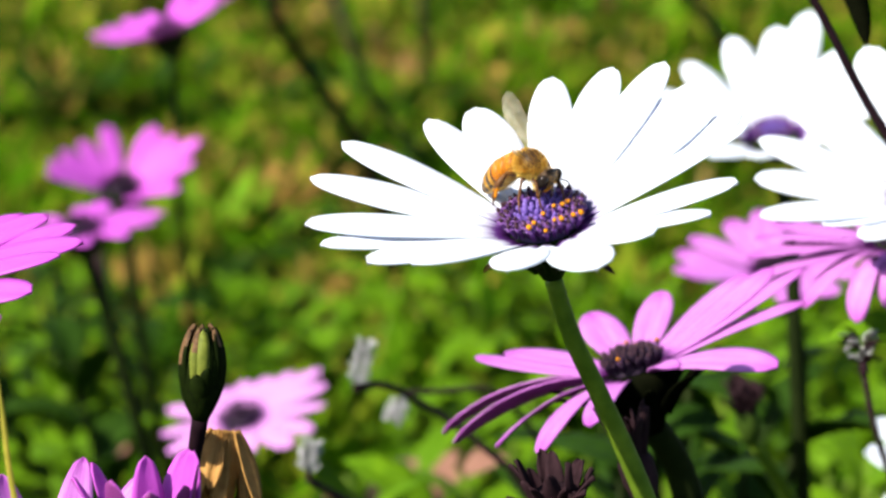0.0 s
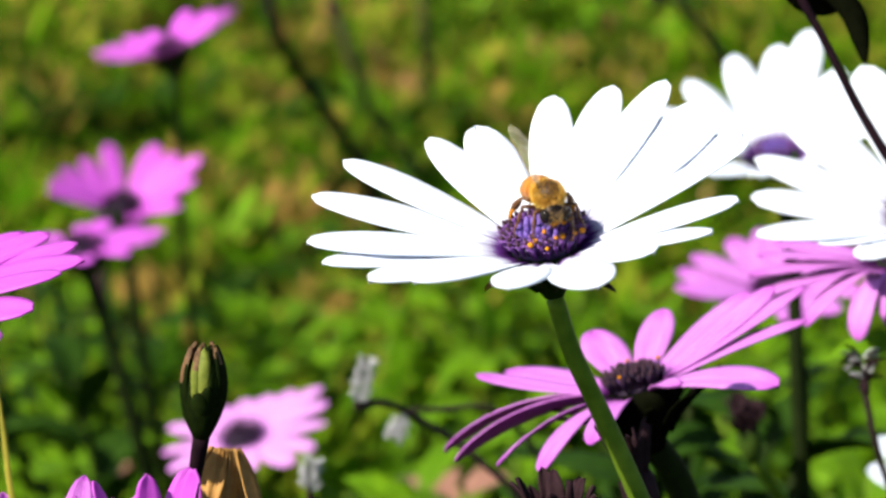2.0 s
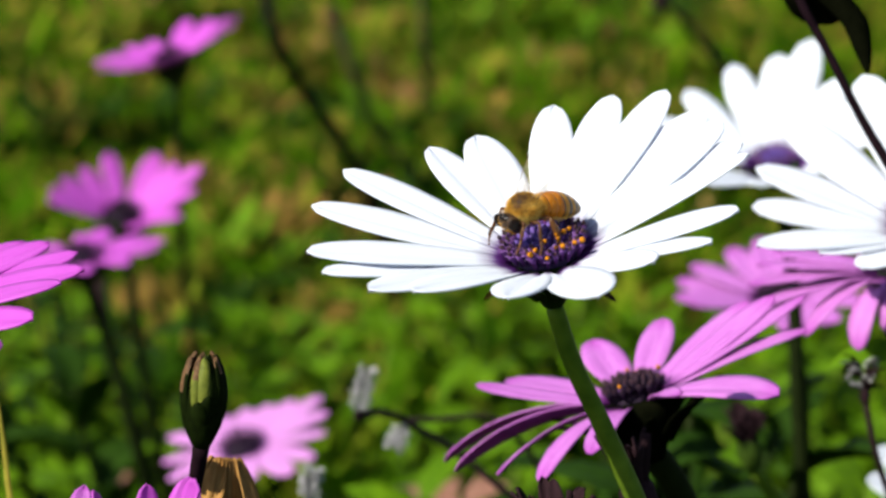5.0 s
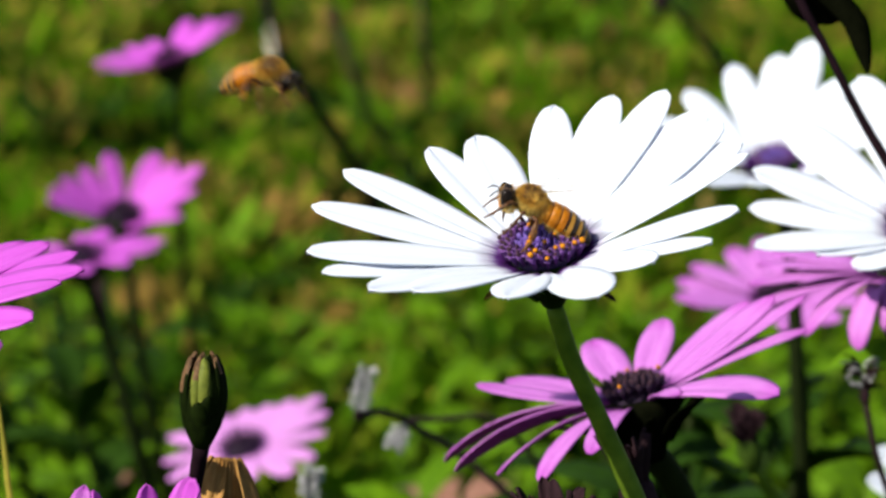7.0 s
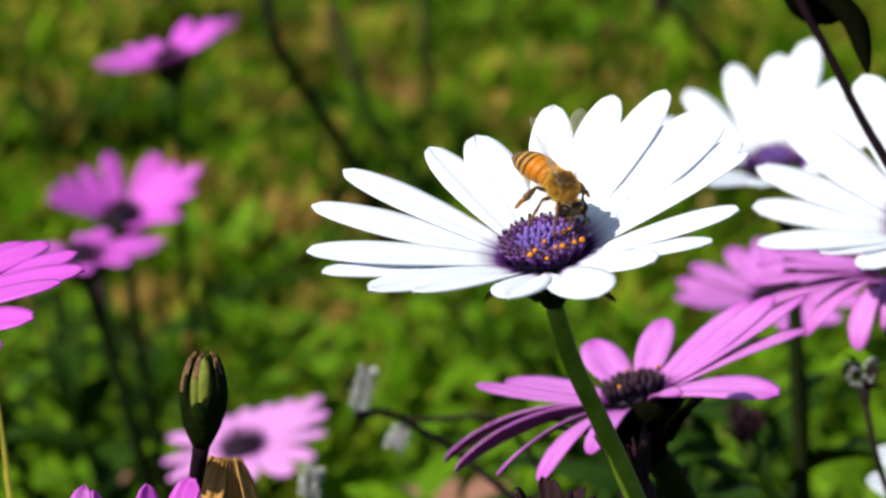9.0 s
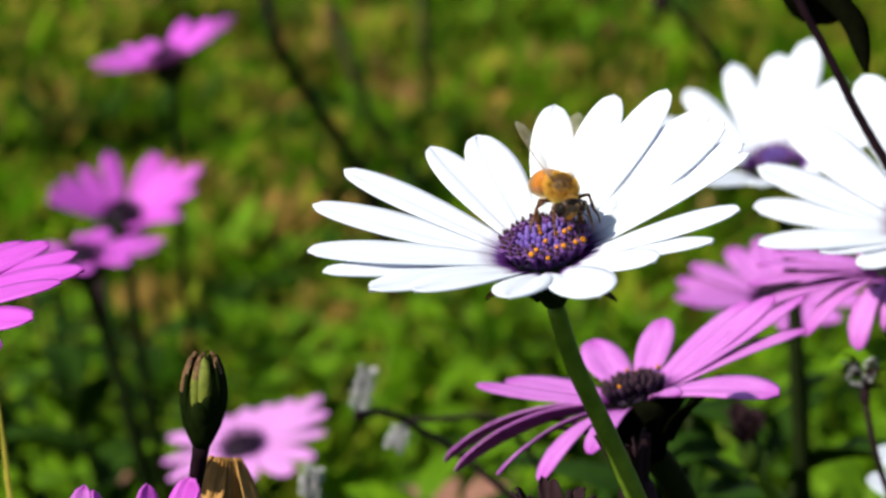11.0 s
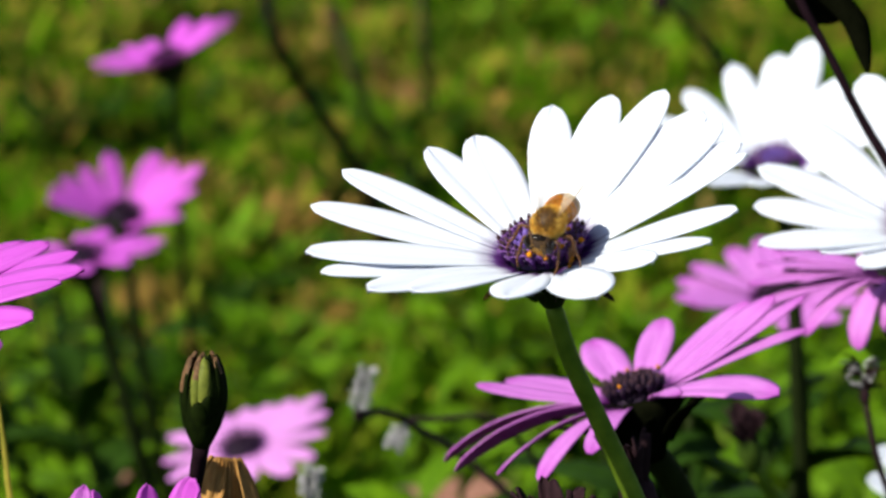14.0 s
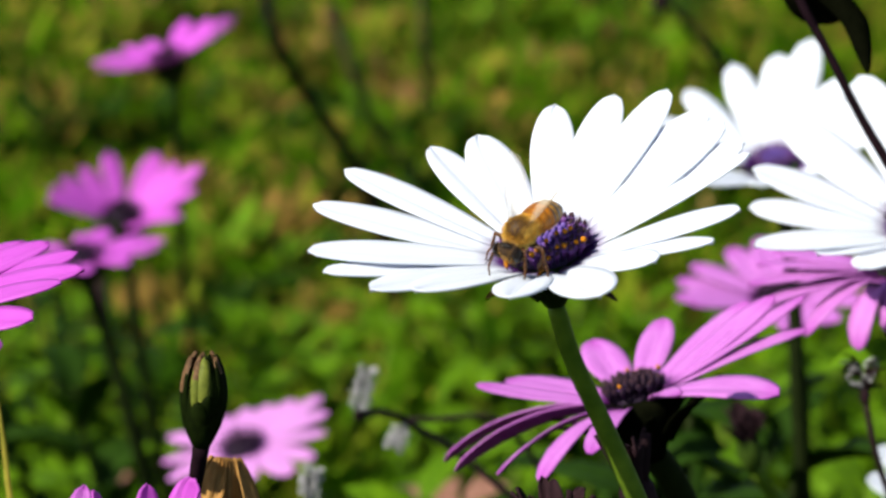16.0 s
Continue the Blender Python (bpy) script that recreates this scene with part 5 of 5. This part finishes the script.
def motions():
    settle(first_bee, first_head, first_abdomen, [
        (0.00, (0.0112, 0.3069, 0.3338), (0.766, -0.640, -0.057), (-0.033, -0.127, 0.991), 3, -33),
        (0.50, (0.0113, 0.3055, 0.3336), (0.548, -0.834, -0.059), (-0.102, -0.136, 0.985), 3, -35),
        (1.00, (0.0125, 0.3050, 0.3337), (0.443, -0.882, -0.157), (-0.144, -0.243, 0.959), 0, -24),
        (1.50, (0.0128, 0.3036, 0.3335), (0.493, -0.828, -0.269), (-0.131, -0.376, 0.917), -2, -28),
        (2.00, (0.0132, 0.3027, 0.3333), (0.254, -0.957, -0.138), (-0.021, -0.148, 0.989), 6, -13),
        (2.50, (0.0130, 0.3027, 0.3333), (-0.088, -0.969, -0.229), (0.071, -0.236, 0.969), 4, -11),
        (3.00, (0.0134, 0.3027, 0.3334), (-0.144, -0.951, -0.275), (0.057, -0.285, 0.957), 3, -13),
        (3.50, (0.0123, 0.3047, 0.3336), (-0.335, -0.913, -0.233), (-0.027, -0.238, 0.971), 5, -19),
        (4.00, (0.0109, 0.3025, 0.3329), (-0.543, -0.829, -0.136), (-0.049, -0.130, 0.990), 6, -11),
        (4.30, (0.0108, 0.3026, 0.3329), (-0.614, -0.786, -0.067), (-0.011, -0.076, 0.997), 6, -7),
        (6.30, (0.0087, 0.3035, 0.3326), (-0.919, -0.381, 0.105), (0.135, -0.052, 0.989), 66, 0),
        (6.50, (0.0089, 0.3032, 0.3326), (-0.908, -0.370, 0.199), (0.216, -0.004, 0.976), 66, 0),
        (6.70, (0.0093, 0.3030, 0.3326), (-0.898, -0.359, 0.255), (0.264, 0.024, 0.964), 62, 2),
        (6.80, (0.0106, 0.3035, 0.3331), (-0.750, -0.323, 0.577), (0.568, 0.135, 0.812), 5, 10),
        (6.90, (0.0110, 0.3042, 0.3333), (-0.754, -0.099, 0.650), (0.650, 0.028, 0.759), 2, 11),
        (7.00, (0.0111, 0.3046, 0.3334), (-0.801, -0.059, 0.595), (0.597, -0.002, 0.803), 3, 11),
        (7.10, (0.0106, 0.3055, 0.3335), (-0.901, -0.055, 0.431), (0.432, -0.015, 0.902), 10, 4),
        (7.20, (0.0108, 0.3050, 0.3334), (-0.828, 0.325, 0.458), (0.442, -0.126, 0.888), 10, 6),
        (7.30, (-0.0151, 0.2888, 0.3385), (-0.976, -0.158, 0.150), (0.10, 0, 1), 0, 0),
        (7.40, (-0.0651, 0.2713, 0.3496), (-0.976, -0.158, 0.150), (0.10, 0, 1), 0, 0),
        (7.60, (-0.2216, 0.2995, 0.3736), (-0.976, -0.158, 0.150), (0.10, 0, 1), 0, 0),
        (16.00, (-1.1002, 0.5748, 0.5901), (-0.976, -0.158, 0.150), (0.10, 0, 1), 0, 0)])
    settle(second_bee, second_head, second_abdomen, [
        (0.00, (0.4631, 1.7347, 1.9896), (-0.331, 0.059, -0.942), (0, -1, 0.2), 0, 0),
        (6.00, (0.0966, 0.7095, 0.6886), (-0.549, -0.540, -0.639), (0, -0.3, 1), 0, 0),
        (6.60, (0.0104, 0.4073, 0.3840), (-0.768, -0.475, -0.429), (0, -0.2, 1), 0, 0),
        (6.80, (-0.0080, 0.3722, 0.3376), (-0.912, -0.394, -0.118), (0, -0.2, 1), 0, 0),
        (6.90, (-0.0254, 0.3522, 0.3408), (0.429, -0.903, -0.023), (0, -0.1, 1), 10, -5),
        (7.00, (-0.0236, 0.3371, 0.3426), (0.850, -0.500, 0.120), (0, -0.1, 1), 15, -10),
        (7.10, (-0.0102, 0.3248, 0.3372), (0.985, -0.140, 0.080), (0, 0, 1), 5, 0),
        (7.20, (0.0040, 0.3170, 0.3381), (0.985, -0.160, 0.000), (0, 0, 1), 5, 0),
        (7.30, (0.0087, 0.3078, 0.3346), (0.946, -0.311, 0.087), (-0.145, -0.168, 0.975), 0, 0),
        (7.40, (0.0092, 0.3085, 0.3354), (0.789, -0.614, 0.015), (-0.143, -0.161, 0.977), -2, 0),
        (7.50, (0.0113, 0.3060, 0.3355), (0.627, -0.686, -0.368), (0.282, -0.241, 0.929), 28, -4),
        (7.70, (0.0129, 0.3054, 0.3358), (0.487, -0.735, -0.472), (0.246, -0.403, 0.881), 10, -1),
        (8.00, (0.0136, 0.3056, 0.3360), (0.281, -0.802, -0.527), (0.214, -0.483, 0.849), 9, 0),
        (8.50, (0.0132, 0.3046, 0.3355), (0.061, -0.862, -0.502), (-0.144, -0.506, 0.851), 0, -1),
        (8.80, (0.0143, 0.3042, 0.3356), (0.521, -0.723, -0.454), (0.240, -0.387, 0.890), 0, -8),
        (9.00, (0.0150, 0.3036, 0.3354), (0.542, -0.704, -0.459), (0.292, -0.355, 0.888), 4, -8),
        (9.20, (0.0143, 0.3040, 0.3349), (0.520, -0.796, -0.312), (0.092, -0.311, 0.946), 1, -3),
        (11.30, (0.0154, 0.3049, 0.3347), (0.341, -0.928, -0.148), (0.046, -0.141, 0.989), 8, -18),
        (11.50, (0.0164, 0.3034, 0.3346), (0.314, -0.939, -0.140), (0.206, -0.076, 0.975), 11, -16),
        (12.00, (0.0160, 0.3031, 0.3344), (-0.150, -0.961, -0.231), (0.149, -0.253, 0.956), 5, -15),
        (12.50, (0.0153, 0.3033, 0.3348), (-0.107, -0.994, -0.032), (-0.021, -0.030, 0.999), 3, -4),
        (13.00, (0.0142, 0.3018, 0.3333), (-0.292, -0.934, -0.207), (0.139, -0.255, 0.957), 2, -7),
        (13.50, (0.0144, 0.3007, 0.3331), (-0.197, -0.916, -0.350), (0.072, -0.370, 0.926), 0, -11),
        (14.00, (0.0130, 0.2978, 0.3323), (-0.376, -0.886, -0.270), (0.012, -0.296, 0.955), 0, -6),
        (14.50, (0.0126, 0.2972, 0.3321), (-0.453, -0.839, -0.301), (-0.016, -0.329, 0.944), 0, -7),
        (14.80, (0.0116, 0.2983, 0.3322), (-0.621, -0.756, -0.207), (0.004, -0.267, 0.964), -1, -4),
        (15.00, (0.0103, 0.2998, 0.3322), (-0.770, -0.617, -0.162), (-0.062, -0.181, 0.982), 2, -4),
        (15.30, (0.0097, 0.2995, 0.3321), (-0.761, -0.621, -0.187), (-0.009, -0.278, 0.961), -4, -5),
        (15.50, (0.0096, 0.2991, 0.3320), (-0.747, -0.634, -0.202), (0.006, -0.310, 0.951), -5, -6),
        (16.00, (0.0095, 0.2967, 0.3315), (-0.530, -0.809, -0.253), (-0.049, -0.269, 0.962), 0, 0)])
    stepping(first_legs, 5)
    stepping(second_legs, 6, 9.6)
    beating(first_wings, 7.2, 7.7)
    beating(second_wings, 6.3, 7.3)
    walk(top_pink, sway(top_pink.location, [(0.0, -0.15, 0), (4.0, 0, 0), (9.0, 0, 0), (11.5, -0.34, 0), (12.0, -0.48, 0), (12.5, -0.77, 0), (13.0, -0.43, 0), (13.5, -0.29, 0), (14.0, -0.2, 0),
                                            (14.5, -0.05, 0), (16.0, -0.15, 0)]))
    walk(white_daisy, sway(white_daisy.location, [(0.0, 0, 0), (1.0, 0.035, 0), (1.5, 0, 0), (4.0, 0, 0), (7.0, 0, 0), (7.5, -0.07, 0), (8.0, 0, 0), (8.5, 0.03, 0), (9.0, 0, 0), (11.5, 0.03, 0), (12.0, 0.035, 0),
                                                  (13.0, 0, 0), (13.5, -0.035, 0), (14.5, -0.01, 0), (15.0, -0.04, 0), (15.5, -0.10, 0), (16.0, 0.03, 0)]))
    walk(dry_twig, sway(dry_twig.location, [(0.0, 0, 0), (1.2, 0.02, 0), (2.0, -0.06, 0), (3.0, 0.02, 0), (4.0, 0, 0), (9.0, 0, 0), (11.5, -0.06, 0), (12.0, -0.16, 0), (12.5, -0.02, 0), (14.5, 0, 0), (15.0, -0.1, 0), (16.0, 0, 0)]))
    walk(side_white, sway(side_white.location, [(0.0, 0.1, 0), (0.5, 0, 0), (2.5, -0.05, 0), (3.5, 0.04, 0), (6.5, -0.1, 0), (7.0, -0.11, -0.05), (8.0, 0, 0), (9.0, 0, 0), (12.0, 0.03, 0), (13.0, -0.11, -0.05),
                                                (13.5, -0.11, -0.05), (14.0, 0.03, 0), (14.5, -0.05, 0), (15.0, 0, 0), (15.5, -0.14, -0.06), (16.0, -0.1, 0)]))


motions()
